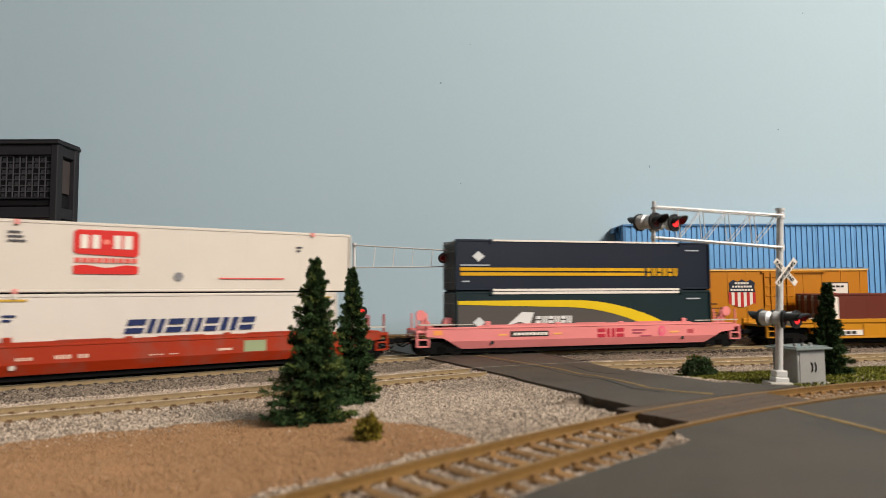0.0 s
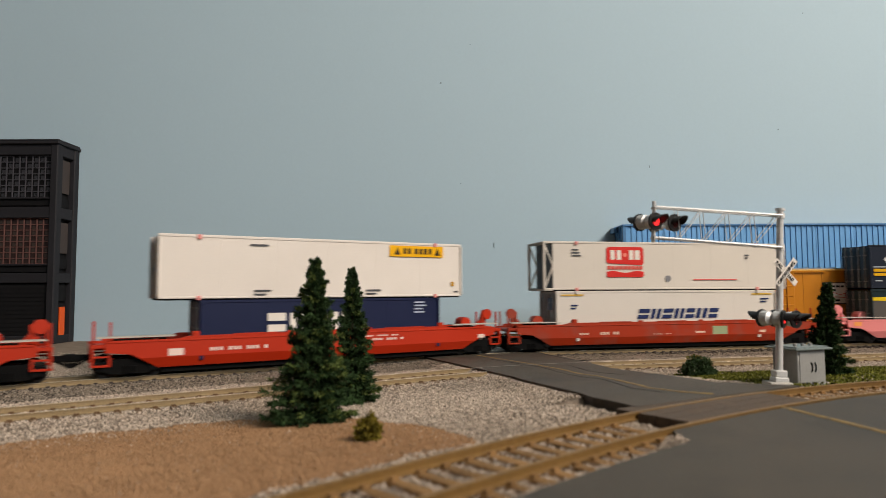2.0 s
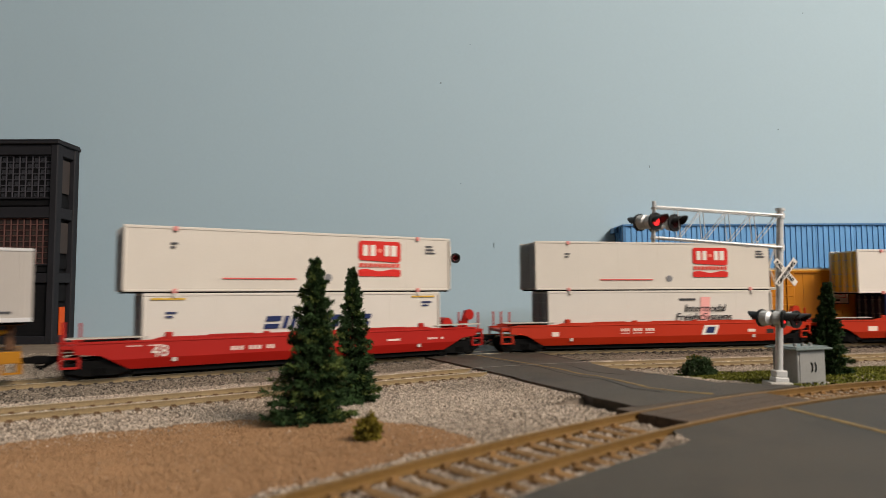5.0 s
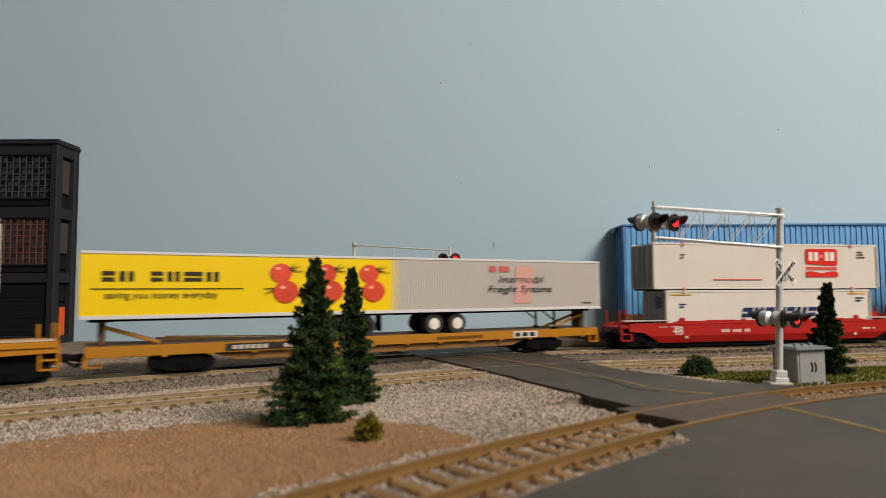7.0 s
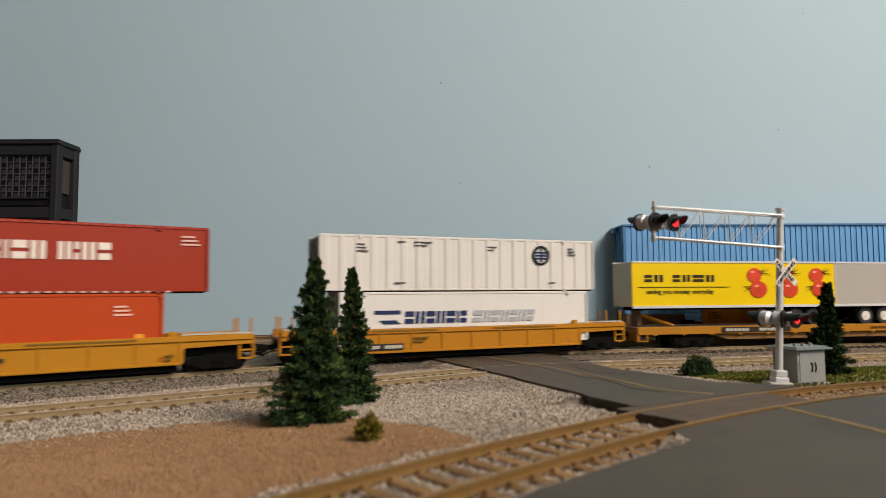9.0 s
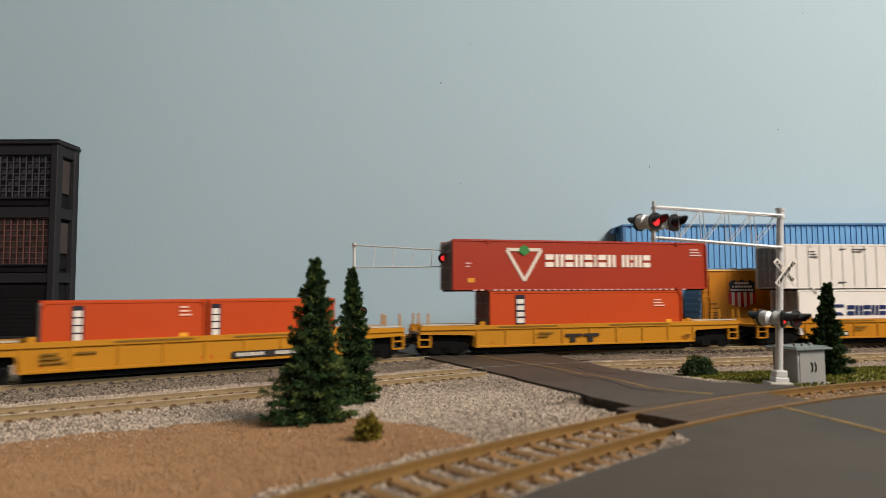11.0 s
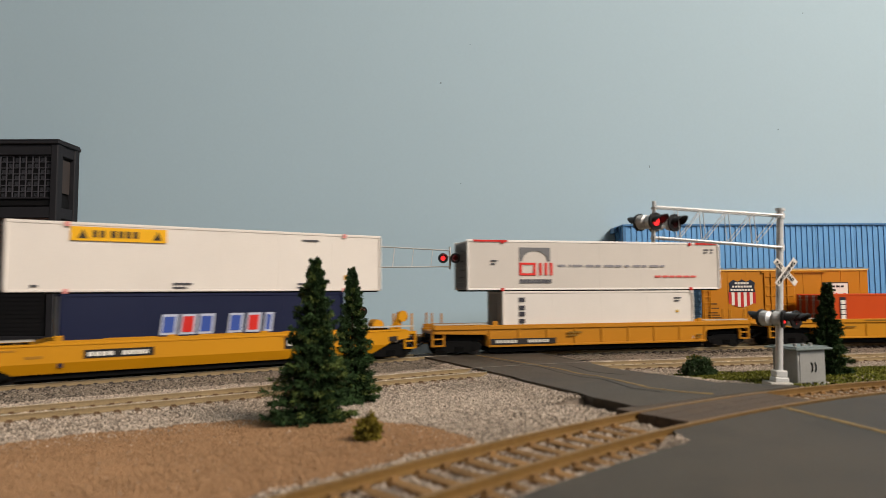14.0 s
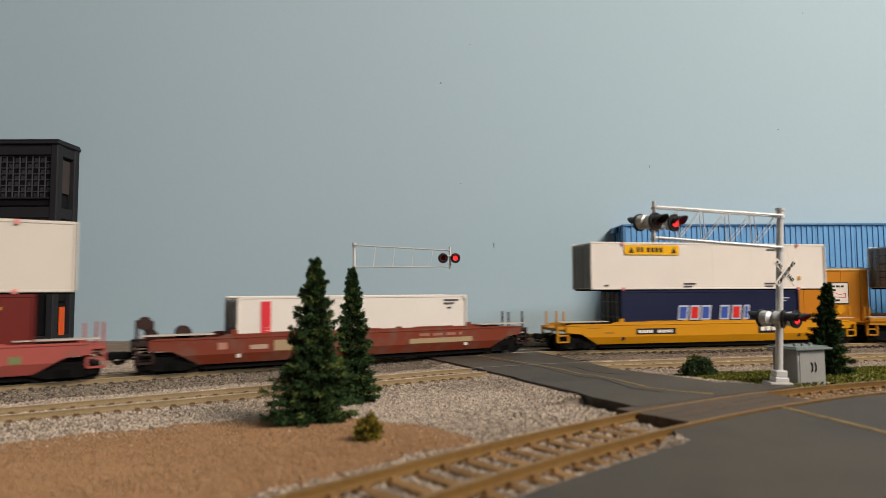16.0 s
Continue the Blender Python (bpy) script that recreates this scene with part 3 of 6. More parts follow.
def rapido_upper():
    c = container(16.15, "0E1828", "long navy container with twin yellow stripes, stacked on top", end_color="2C3D48", rail_color="121D2C")
    bar(c, "white_edge", -5.9, 5.9, 2.8, 2.9, FACE - 0.01, WHITE, "white upper edge")
    bar(c, "white_edge", -6.0, 6.0, 0.02, 0.14, FACE - 0.01, WHITE)
    for z in (0.88, 1.15):
        bar(c, "stripe", -7.8, 3.6, z, z + 0.18, FACE, YELLOW, "yellow stripe")
    blocks(c, "lettering", 3.75, 0.86, 0.48, [0.26, 0.26, 0.26, 0.26, 0.26, 0.26], 0.1, FACE, YELLOW, stroke=0.09)
    bar(c, "marking", -7.8, -6.1, 1.42, 1.5, FACE, paint("9AA2A8"))
    plate(c, "marking", [(-7.1, 1.95), (-6.75, 1.65), (-6.4, 1.95), (-6.75, 2.25)], FACE, paint("C8CCCC"))
    marks(c, [(6.4, 2.45, 1.1, 1), (-7.7, 0.6, 0.5, 1)], material=paint("A8B0B8"))
    return c


def rapido_lower():
    c = container(16.15, "0B2226", "dark teal container with a grey field and sweeping yellow curve", end_color="33484E", rail_color="11252A")
    arc = [(-7.95 + i * 0.75, 2.36 - 1.5 * max(0, (i - 9) / 8.5) ** 2.0) for i in range(19)]
    plate(c, "grey_field", [(-7.95, 0.3)] + [(arc[-1][0] - 0.6, 0.3)] + [(x, max(0.32, z - 0.2)) for x, z in arc[::-1][1:]], FACE, paint("4E4A46"), "grey painted field")
    top = [(x, z + 0.03) for x, z in arc]
    low = [(x - 0.02 * i, max(0.3, z - 0.18 - 0.022 * i)) for i, (x, z) in enumerate(arc)]
    bm = bmesh.new()
    for i in range(len(arc) - 1):
        prism(bm, [low[i], low[i + 1], top[i + 1], top[i]], FACE - 0.04, FACE - 0.01)
    part("yellow_curve", bm, paint("D6B614"), c, "sweeping yellow curve")
    bar(c, "white_edge", -6.0, 6.0, 2.74, 2.88, FACE - 0.01, WHITE, "white upper edge")
    plate(c, "logo", [(-5.2, 0.95), (-4.2, 1.75), (-3.5, 1.7), (-3.75, 1.05), (-4.4, 1.2)], FACE - 0.02, paint("D6D6D4"), "pale grey logo shape")
    blocks(c, "lettering", -3.4, 1.1, 0.4, [0.3] * 6, 0.08, FACE - 0.02, paint("D6D6D4"), slant=0.1, stroke=0.09)
    plate(c, "logo", [(-5.1, 0.8), (-1.9, 0.8), (-2.6, 0.5), (-3.4, 0.75)], FACE - 0.02, paint("D6D6D4"))
    plate(c, "marking", [(-7.1, 1.2), (-6.75, 0.9), (-6.4, 1.2), (-6.75, 1.5)], FACE - 0.02, paint("C8CCCC"))
    marks(c, [(6.4, 2.45, 1.1, 1)], material=paint("A8B0B8"))
    return c


def bn_container():
    c = container(16.15, "D6D1CA", "long white container with wide upright side posts, stacked on top", end_color="6C6E70", posts=20)
    for r0, r1, mt in ((0.56, 0.42, BLACK),):
        bm = bmesh.new()
        for i in range(24):
            a, b = 2 * math.pi * i / 24, 2 * math.pi * (i + 1) / 24
            prism(bm, [(4.5 + r0 * math.cos(a), 2.0 + r0 * math.sin(a)), (4.5 + r0 * math.cos(b), 2.0 + r0 * math.sin(b)), (4.5 + r1 * math.cos(b), 2.0 + r1 * math.sin(b)), (4.5 + r1 * math.cos(a), 2.0 + r1 * math.sin(a))], -1.35, -1.315)
        part("emblem_ring", bm, mt, c, "round black emblem ring")
    for z in (1.78, 1.95, 2.12):
        bar(c, "emblem_bar", 4.14, 4.86, z, z + 0.09, -1.316, NAVY)
    bar(c, "emblem_bar", 4.44, 4.56, 1.62, 2.4, -1.34, NAVY)
    marks(c, [(-6.2, 2.45, 0.6, 3), (-4.0, 2.62, 0.5, 1), (-3.1, 2.62, 1.0, 2), (1.1, 2.45, 0.6, 2), (6.3, 2.45, 0.5, 3), (5.0, 0.5, 0.5, 1), (-4.2, 0.5, 0.7, 1)], y=-1.316)
    return c


def conrail_container():
    c = container(14.63, "DAD6D0", "white container with blue and grey block lettering above a blue line", end_color="8C8E90")
    bar(c, "stripe", -5.6, 6.4, 0.98, 1.05, FACE, NAVY, "thin dark blue line")
    bar(c, "lettering", -5.5, -4.1, 1.78, 1.96, FACE, NAVY, "dark blue lettering")
    bar(c, "lettering", -5.0, -4.1, 1.28, 1.46, FACE, NAVY, slant=-0.25)
    blocks(c, "lettering", -3.9, 1.28, 0.62, [0.5, 0.5, 0.5, 0.46, 0.5, 0.14, 0.36], 0.09, FACE, NAVY, slant=0.08, stroke=0.15)
    blocks(c, "lettering", -0.1, 1.28, 0.62, [0.56, 0.42, 0.46, 0.46, 0.46, 0.46, 0.42], 0.09, FACE, paint("A6A8AC"), slant=0.25, stroke=0.13, label="grey lettering")
    return c


def tire_container():
    c = container(16.15, "9A2E12", "long red container with white block lettering and a white triangle outline", end_color="57302C", rail_color="9A2E12")
    for a, b in (((-4.9, 2.35), (-2.8, 2.35)), ((-2.8, 2.35), (-3.85, 0.6)), ((-3.85, 0.6), (-4.9, 2.35))):
        d = Vector((b[0] - a[0], b[1] - a[1])).normalized() * 0.09
        plate(c, "triangle_edge", [(a[0] - d.y, a[1] + d.x), (a[0] + d.y, a[1] - d.x), (b[0] + d.y, b[1] - d.x), (b[0] - d.y, b[1] + d.x)], FACE, paint("D8CDBE"), "white outline of a triangle")
    plate(c, "leaf_mark", [(-3.85, 2.0), (-3.5, 2.25), (-3.62, 2.5), (-3.85, 2.62), (-4.08, 2.5), (-4.2, 2.25)], FACE - 0.025, paint("2E7B3A"), "small green shape")
    blocks(c, "lettering", -2.55, 1.38, 0.72, [0.5, 0.5, 0.5, 0.5, 0.5, 0.16, 0.5, 0.5, -0.2, 0.46, 0.16, 0.46, 0.46], 0.11, FACE, paint("E9DFD2"), stroke=0.16, label="white lettering")
    blocks(c, "lower_marks", -6.9, 0.04, 0.07, [0.22] * 34, 0.18, FACE - 0.01, paint("D8B0A8"))
    blocks(c, "upper_marks", -6.9, 2.8, 0.07, [0.22] * 34, 0.18, FACE - 0.01, paint("B04A40"))
    marks(c, [(6.9, 2.5, 0.8, 3), (-7.3, 1.6, 0.3, 2)], material=paint("D8B0A8"))
    bar(c, "marking", -7.2, -6.8, 0.5, 0.75, FACE, paint("D8902C"))
    return c


def red_container(length, lettered_x, wide, label, extra=(), height=2.9):
    c = container(length, "B8420E", label, height, end_color="8A2A1A", rail_color="B8420E", doors=True)
    for x in lettered_x:
        bar(c, "name_panel", x, x + wide, 0.3, height - 0.2, FACE, paint("1E2130"), "dark upright name panel")
        for i in range(6):
            bar(c, "name_block", x + 0.06, x + wide - 0.06, 0.42 + i * (height - 0.75) / 6, 0.67 + i * (height - 0.75) / 6, FACE - 0.02, WHITE)
    marks(c, list(extra), material=paint("E8B8A4"))
    bar(c, "marking", length / 2 - 1.1, length / 2 - 0.75, 0.95, 1.2, FACE, paint("E0A030"))
    return c


def cn_container():
    c = container(16.15, "C6BFB6", "long off-white container with grey arch emblem and red logo", end_color="77777A", rail_color="E6E2DC", castings="C8261E")
    for a, b in ((-7.7, -5.7), (6.4, 7.9)):
        bar(c, "red_edge", a, b, 2.78, 2.89, FACE - 0.01, RED, "red upper edge")
    n = 12
    arch = [(-4.05 + 0.75 * math.cos(math.pi - math.pi * i / n), 1.75 + 0.55 * math.sin(math.pi * i / n)) for i in range(n + 1)]
    bm = bmesh.new()
    for i in range(n):
        prism(bm, [arch[i], arch[i + 1], (arch[i + 1][0], 2.48), (arch[i][0], 2.48)], FACE - 0.02, FACE)
    for a, b in ((-4.98, -4.8), (-3.3, -3.12)):
        prism(bm, [(a, 1.72), (b, 1.72), (b, 2.48), (a, 2.48)], FACE - 0.02, FACE)
    part("arch_emblem", bm, paint("6B6B6C"), c, "grey arch emblem")
    for x0, x1, z0, z1 in ((-5.0, -4.84, 0.9, 1.62), (-4.84, -4.16, 1.5, 1.62), (-4.84, -4.16, 0.9, 1.02), (-4.16, -4.0, 0.9, 1.62), (-3.8, -3.64, 0.9, 1.62), (-3.46, -3.3, 0.9, 1.62), (-3.14, -2.98, 0.9, 1.62)):
        bar(c, "logo", x0, x1, z0, z1, FACE, paint("D2332A"), "red logo bar")
    blocks(c, "lettering", -4.98, 0.46, 0.22, [0.17] * 9, 0.05, FACE, paint("55555A"), label="small grey lettering")
    blocks(c, "slogan", -2.6, 1.4, 0.12, [0.42, -0.02, 0.14, 0.6, -0.02, 0.5, 0.36, -0.02, 0.62, 0.4, -0.02, 0.3, -0.02, 0.5, 0.3, -0.02, 0.6, 0.3], 0.1, FACE, paint("88868A"), label="line of small grey writing")
    blocks(c, "web_line", 3.6, 0.78, 0.12, [0.4] * 6, 0.08, FACE, paint("D06058"))
    marks(c, [(-6.7, 1.75, 0.4, 2), (7.0, 2.5, 0.3, 2), (7.45, 2.5, 0.2, 2)])
    for z in (2.2, 1.65, 1.15, 0.75):
        part("end_marking", boxes((-8.13, -8.1, -0.9 + 0.1 * z, 0.1, z, z + 0.09)), paint("4A4A4E"), c)
    return c


def white_forty(label, side_marks):
    c = container(12.19, "D4CEC6", label, 2.9 if side_marks == "column" else 2.74, end_color="A3A19E")
    if side_marks == "column":
        for z in (0.75, 1.1, 1.5, 1.85, 2.3):
            bar(c, "name_block", -5.1, -4.75, z, z + 0.25, FACE, paint("33333A"))
        bar(c, "marking", 4.9, 5.1, 1.6, 1.75, FACE, paint("C8A43C"))
        marks(c, [(4.8, 2.5, 0.5, 2)])
    else:
        bar(c, "red_panel", -5.0, -4.55, 0.55, 2.5, FACE, paint("D0303A"), "red upright panel")
        for i in range(6):
            bar(c, "red_panel_mark", -4.9 + 0.02 * i, -4.65, 0.62 + i * 0.13, 0.65 + i * 0.13, FACE - 0.02, paint("E9B8B4"))
        marks(c, [(4.7, 2.5, 0.9, 2), (4.9, 2.1, 0.3, 1)])
    return c


def wan_container():
    c = container(12.19, "0D1636", "dark blue container with red and white block lettering in the well", end_color="10182E")
    for i, x in enumerate((-2.4, -1.62, -0.86, 0.42, 1.24, 2.06)):
        w = 0.66 if i < 5 else 0.4
        blocks(c, "lettering", x, 1.12, 0.88, [w], 0, FACE, paint("B4BACA"), slant=0.12, label="pale lettering block")
        bar(c, "lettering", x + 0.1, x + w - 0.1, 1.22, 1.9, FACE - 0.02, RED if i in (1, 4) else paint("34509C"), "", slant=0.07)
    marks(c, [(4.7, 2.45, 0.7, 2)], material=paint("A8B0C4"))
    return c


# ---- trailers ----
def wheel_pair(parent, x, rim, y=-1.08, name="wheel"):
    bm = bmesh.new()
    rod(bm, (x, y, 0.52), (x, y + 0.62, 0.52), 0.52, 20)
    w = part(name, bm, mat("tyre_rubber", (0.02, 0.02, 0.02), 0.8, vary=0.2), parent)
    bm = bmesh.new()
    rod(bm, (x, y - 0.02, 0.52), (x, y + 0.03, 0.52), 0.3, 16)
    rod(bm, (x, y - 0.07, 0.52), (x, y + 0.03, 0.52), 0.12, 10)
    part("rim", bm, rim, w)
    return w


def trailer(length, color, label, nose, wheel_xs, rim, ribbed_side, end_color):
    """A road trailer: body on a frame, tandem wheels at one end, landing legs behind the nose. Its base is the deck."""
    t = tagged(empty("trailer"), label, "trailer", group="trailers on the flat car")
    L, z0, z1 = length / 2, 1.13, 3.98
    bm = bmesh.new()
    k = int(length / 0.16)
    ribbed(bm, -L, L, -1.27, 1.27, z0 + 0.12, z1 - 0.08, [-L + 0.2 + (length - 0.4) * i / k for i in range(k)] if ribbed_side else [], 0.04, 0.01)
    part("body", bm, paint(color, 0.4), t)
    for sy in (-1, 1):
        part("top_rail", boxes((-L, L, sy * 1.27 - 0.04, sy * 1.27 + 0.04, z1 - 0.12, z1), bevel=0.01), paint("C9C9C9", 0.3), t)
        part("bottom_rail", boxes((-L, L, sy * 1.27 - 0.04, sy * 1.27 + 0.04, z0, z0 + 0.16), bevel=0.01), paint("C9C9C9", 0.3), t)
    part("end_wall", boxes((-L - 0.04, -L, -1.2, 1.2, z0 + 0.1, z1 - 0.1), bevel=0.01), paint(end_color), t)
    part("floor_frame", boxes((-L + 0.3, L - 0.3, -0.6, 0.6, z0 - 0.12, z0 + 0.05)), M_BLACK, t)
    for x in wheel_xs:
        wheel_pair(t, x, rim)
        wheel_pair(t, x, rim, 0.46)
    if wheel_xs:
        xa, xb = min(wheel_xs), max(wheel_xs)
        part("suspension", boxes((xa - 0.5, xb + 0.5, -0.5, 0.5, 0.35, z0 - 0.1), (xa - 0.05, xa + 0.05, -1, 1, 0.45, 0.6), (xb - 0.05, xb + 0.05, -1, 1, 0.45, 0.6)), M_BLACK, t)
        part("mud_flap", boxes((xb + 0.75 if nose < 0 else xa - 0.8, xb + 0.8 if nose < 0 else xa - 0.75, -1.2, -0.5, 0.25, z0 - 0.02)), M_BLACK, t)
    if nose > 0:
        for y in (-0.9, 0.9):
            bm = bmesh.new()
            rod(bm, (L - 3.2, y, 0.1), (L - 3.2, y, z0), 0.07, 8)
            rod(bm, (L - 3.2, y, 0.5), (L - 4.2, y, z0), 0.04, 6)
            box(bm, L - 3.35, L - 3.05, y - 0.15, y + 0.15, 0, 0.1)
            part("landing_leg", bm, M_BLACK, t)
    return t


def yellow_trailer():
    t = trailer(14.2, "E7C400", "bright yellow road trailer with black words and red tomatoes", -1, (4.1, 5.4), M_BLACK, False, "B5AF9E")
    y = -1.29
    blocks(t, "lettering", -6.3, 2.72, 0.42, [0.5, 0.55], 0.16, y, paint("2E2812"), stroke=0.12, label="black lettering")
    blocks(t, "lettering", -4.45, 2.72, 0.42, [0.5, 0.5, 0.78, 0.52], 0.16, y, paint("2E2812"), stroke=0.12)
    bar(t, "rule", -6.7, -0.6, 2.38, 2.42, y, paint("2E2812"), "thin black line")
    words(t, "slogan", "saving you money everyday", 0.3, -6.2, 2.0, y, paint("3A3214"), "small black words", stretch=0.98)
    tomato, tomato_d = mat("tomato_red", rgb("D2411F"), 0.4, vary=0.25, scale=60), paint("3A3214")
    for x in (1.35, 3.55, 5.75):
        for dx, z, r in ((-0.25, 3.12, 0.52), (0.0, 2.25, 0.6)):
            m = part("tomato", prism(bmesh.new(), disc(x + dx, z, r, r * 0.86, 22), y - 0.03 - 0.02 * (r > 0.55), y), tomato, t, "round red tomato print")
            plate(m, "highlight_spot", disc(x + dx - 0.16, z + 0.2, 0.13, 0.08, 10), y - 0.05, paint("F0A890"))
        for x0, z0, x1, z1 in ((0.2, 3.3, 0.75, 3.5), (0.2, 3.25, 0.95, 3.18), (0.15, 3.35, 0.5, 3.6), (-0.6, 2.4, -1.15, 2.42), (-0.55, 2.35, -1.05, 2.1)):
            d = Vector((x1 - x0, z1 - z0)).normalized() * 0.035
            plate(t, "stalk", [(x + x0 - d.y, z0 + d.x), (x + x0 + d.y, z0 - d.x), (x + x1, z1)], y - 0.05, tomato_d)
    return t


def grey_trailer():
    t = trailer(13.7, "AFA9A2", "light grey ribbed trailer with pink stripe and dark italic words", 1, (-4.35, -2.95), WHITE, True, "9A9690")
    y = -1.3
    bar(t, "stripe", 0.55, 1.7, 1.55, 3.6, y, paint("C8968D"), "pink stripe", slant=0.2)
    bar(t, "logo", -1.05, -0.6, 3.28, 3.6, y, paint("B8605A"), "faded red lettering block")
    bar(t, "logo", -0.4, 0.25, 3.28, 3.6, y, paint("B8605A"))
    words(t, "lettering", "Intermodal", 0.4, -0.5, 2.7, y - 0.022, paint("5A5658"), "dark italic words", shear=0.25, stretch=1.25)
    words(t, "lettering", "Freight Systems", 0.4, -1.2, 2.15, y - 0.022, paint("3A3638"), "dark italic words", shear=0.25, stretch=1.25)
    marks(t, [(5.4, 1.55, 0.9, 1)], y=y)
    return t


# ---- rail cars ----
WHEELSETS = []


def truck(parent, x, color=None):
    """A two-axle truck with sideframes and turning wheelsets."""
    tr = part("truck", boxes((-0.9, 0.9, -0.35, 0.35, 0.35, 0.72), (-0.3, 0.3, -1.05, 1.05, 0.4, 0.7)), M_BLACK, parent, "black truck")
    tr.location = (x * K, 0, 0)
    for y in (-1.08, 1.08):
        bm = bmesh.new()
        prism(bm, [(-1.25, 0.34), (-0.75, 0.2), (-0.35, 0.16), (0.35, 0.16), (0.75, 0.2), (1.25, 0.34), (1.3, 0.62), (0.6, 0.78), (-0.6, 0.78), (-1.3, 0.62)], y - 0.07, y + 0.07)
        for xx in (-0.89, 0.89):
            rod(bm, (xx, y - 0.13, 0.42), (xx, y + 0.13, 0.42), 0.16, 10)
        for xx in (-0.18, 0.0, 0.18):
            rod(bm, (xx, y - 0.1, 0.2), (xx, y - 0.1, 0.5), 0.07, 6)
        part("sideframe", bm, M_BLACK, tr)
    for xx in (-0.89, 0.89):
        bm = bmesh.new()
        rod(bm, (0, -0.9, 0), (0, 0.9, 0), 0.08, 8)
        for y in (-0.78, 0.66):
            rod(bm, (0, y, 0), (0, y + 0.12, 0), 0.42, 20)
            rod(bm, (0, y + (0.12 if y < 0 else -0.04), 0), (0, y + (0.16 if y < 0 else 0.0), 0), 0.47, 20)
        ws = part("wheelset", bm, M_WHEEL, tr)
        WHEELSETS.append((ws, xx))
    return tr


def stanchion(parent, x, y, z0, z1, m):
    return part("stanchion", boxes((x - 0.045, x + 0.045, y - 0.045, y + 0.045, z0, z1), bevel=0.012), m, parent)


def coupler(parent, x, s):
    bm = bmesh.new()
    box(bm, min(x, x + s * 0.9), max(x, x + s * 0.9), -0.12, 0.12, 0.72, 0.96, bevel=0.03)
    box(bm, min(x + s * 0.55, x + s * 0.95), max(x + s * 0.55, x + s * 0.95), -0.24, 0.2, 0.68, 1.0, bevel=0.05)
    return part("coupler", bm, M_BLACK, parent)


def end_gear(car, s, m, L, busy):
    """Platform, steps, posts and brake gear at one end of a well car."""
    part("platform", boxes((min(s * (L - 3.3), s * L), max(s * (L - 3.3), s * L), -1.05, 1.05, 1.18, 1.34), bevel=0.02), m, car)
    grate = boxes((min(s * (L - 3.2), s * (L - 0.2)), max(s * (L - 3.2), s * (L - 0.2)), -1.36, -0.75, 1.67, 1.72))
    part("walkway", grate, mat("walkway_galvanised", rgb("BDB7AC"), 0.5, metal=0.2, vary=0.1), car, "galvanised walkway")
    for y in (-1.2, 1.2):
        bm = bmesh.new()
        box(bm, min(s * (L - 0.75), s * L), max(s * (L - 0.75), s * L), y - 0.1, y + 0.1, 1.28, 1.42)
        for xx in (s * (L - 0.7), s * (L - 0.06)):
            box(bm, xx - 0.05, xx + 0.05, y - 0.08, y + 0.08, 0.5, 1.3)
        box(bm, min(s * (L - 0.75), s * L), max(s * (L - 0.75), s * L), y - 0.08, y + 0.08, 0.5, 0.58)
        box(bm, min(s * (L - 0.75), s * L), max(s * (L - 0.75), s * L), y - 0.08, y + 0.08, 0.88, 0.95)
        part("step", bm, m, car)
    for xx, y, z in ((L - 0.1, -0.95, 2.35), (L - 0.75, -0.5, 2.3), (L - 0.2, 0.9, 2.3)):
        stanchion(car, s * xx, y, 1.3, z, m)
    if busy:
        bm = bmesh.new()
        prism(bm, [(s * (L - 1.3), 1.34), (s * (L - 0.5), 1.34), (s * (L - 0.35), 2.35), (s * (L - 0.62), 2.45), (s * (L - 0.8), 1.95)], -0.45, -0.3)
        part("brake_stand", bm, m, car)
        bm = bmesh.new()
        rod(bm, (s * (L - 2.0), -0.75, 1.75), (s * (L - 2.0), -0.1, 1.75), 0.32, 14)
        part("brake_cylinder", bm, m, car)
        bm = bmesh.new()
        rod(bm, (s * (L - 0.42), -0.6, 2.2), (s * (L - 0.42), -0.5, 2.2), 0.3, 14)
        part("brake_wheel", bm, m, car)
    bm = bmesh.new()
    rod(bm, (s * (L - 3.1), 0.3, 1.5), (s * (L - 0.9), 0.3, 1.5), 0.05, 6)
    rod(bm, (s * (L - 2.7), -0.5, 1.48), (s * (L - 1.2), -0.5, 1.48), 0.06, 6)
    part("brake_pipe", bm, M_BLACK, car)
    coupler(car, s * L, s)
    for y in (-0.55, 0.45):
        bm = bmesh.new()
        pts = [(s * (L - 0.2), y, 0.95), (s * (L + 0.25), y, 0.7), (s * (L + 0.6), y * 0.8, 0.5), (s * (L + 0.8), y * 0.7, 0.62)]
        for p, q in zip(pts, pts[1:]):
            rod(bm, p, q, 0.045, 6)
        part("air_hose", bm, M_BLACK, car)


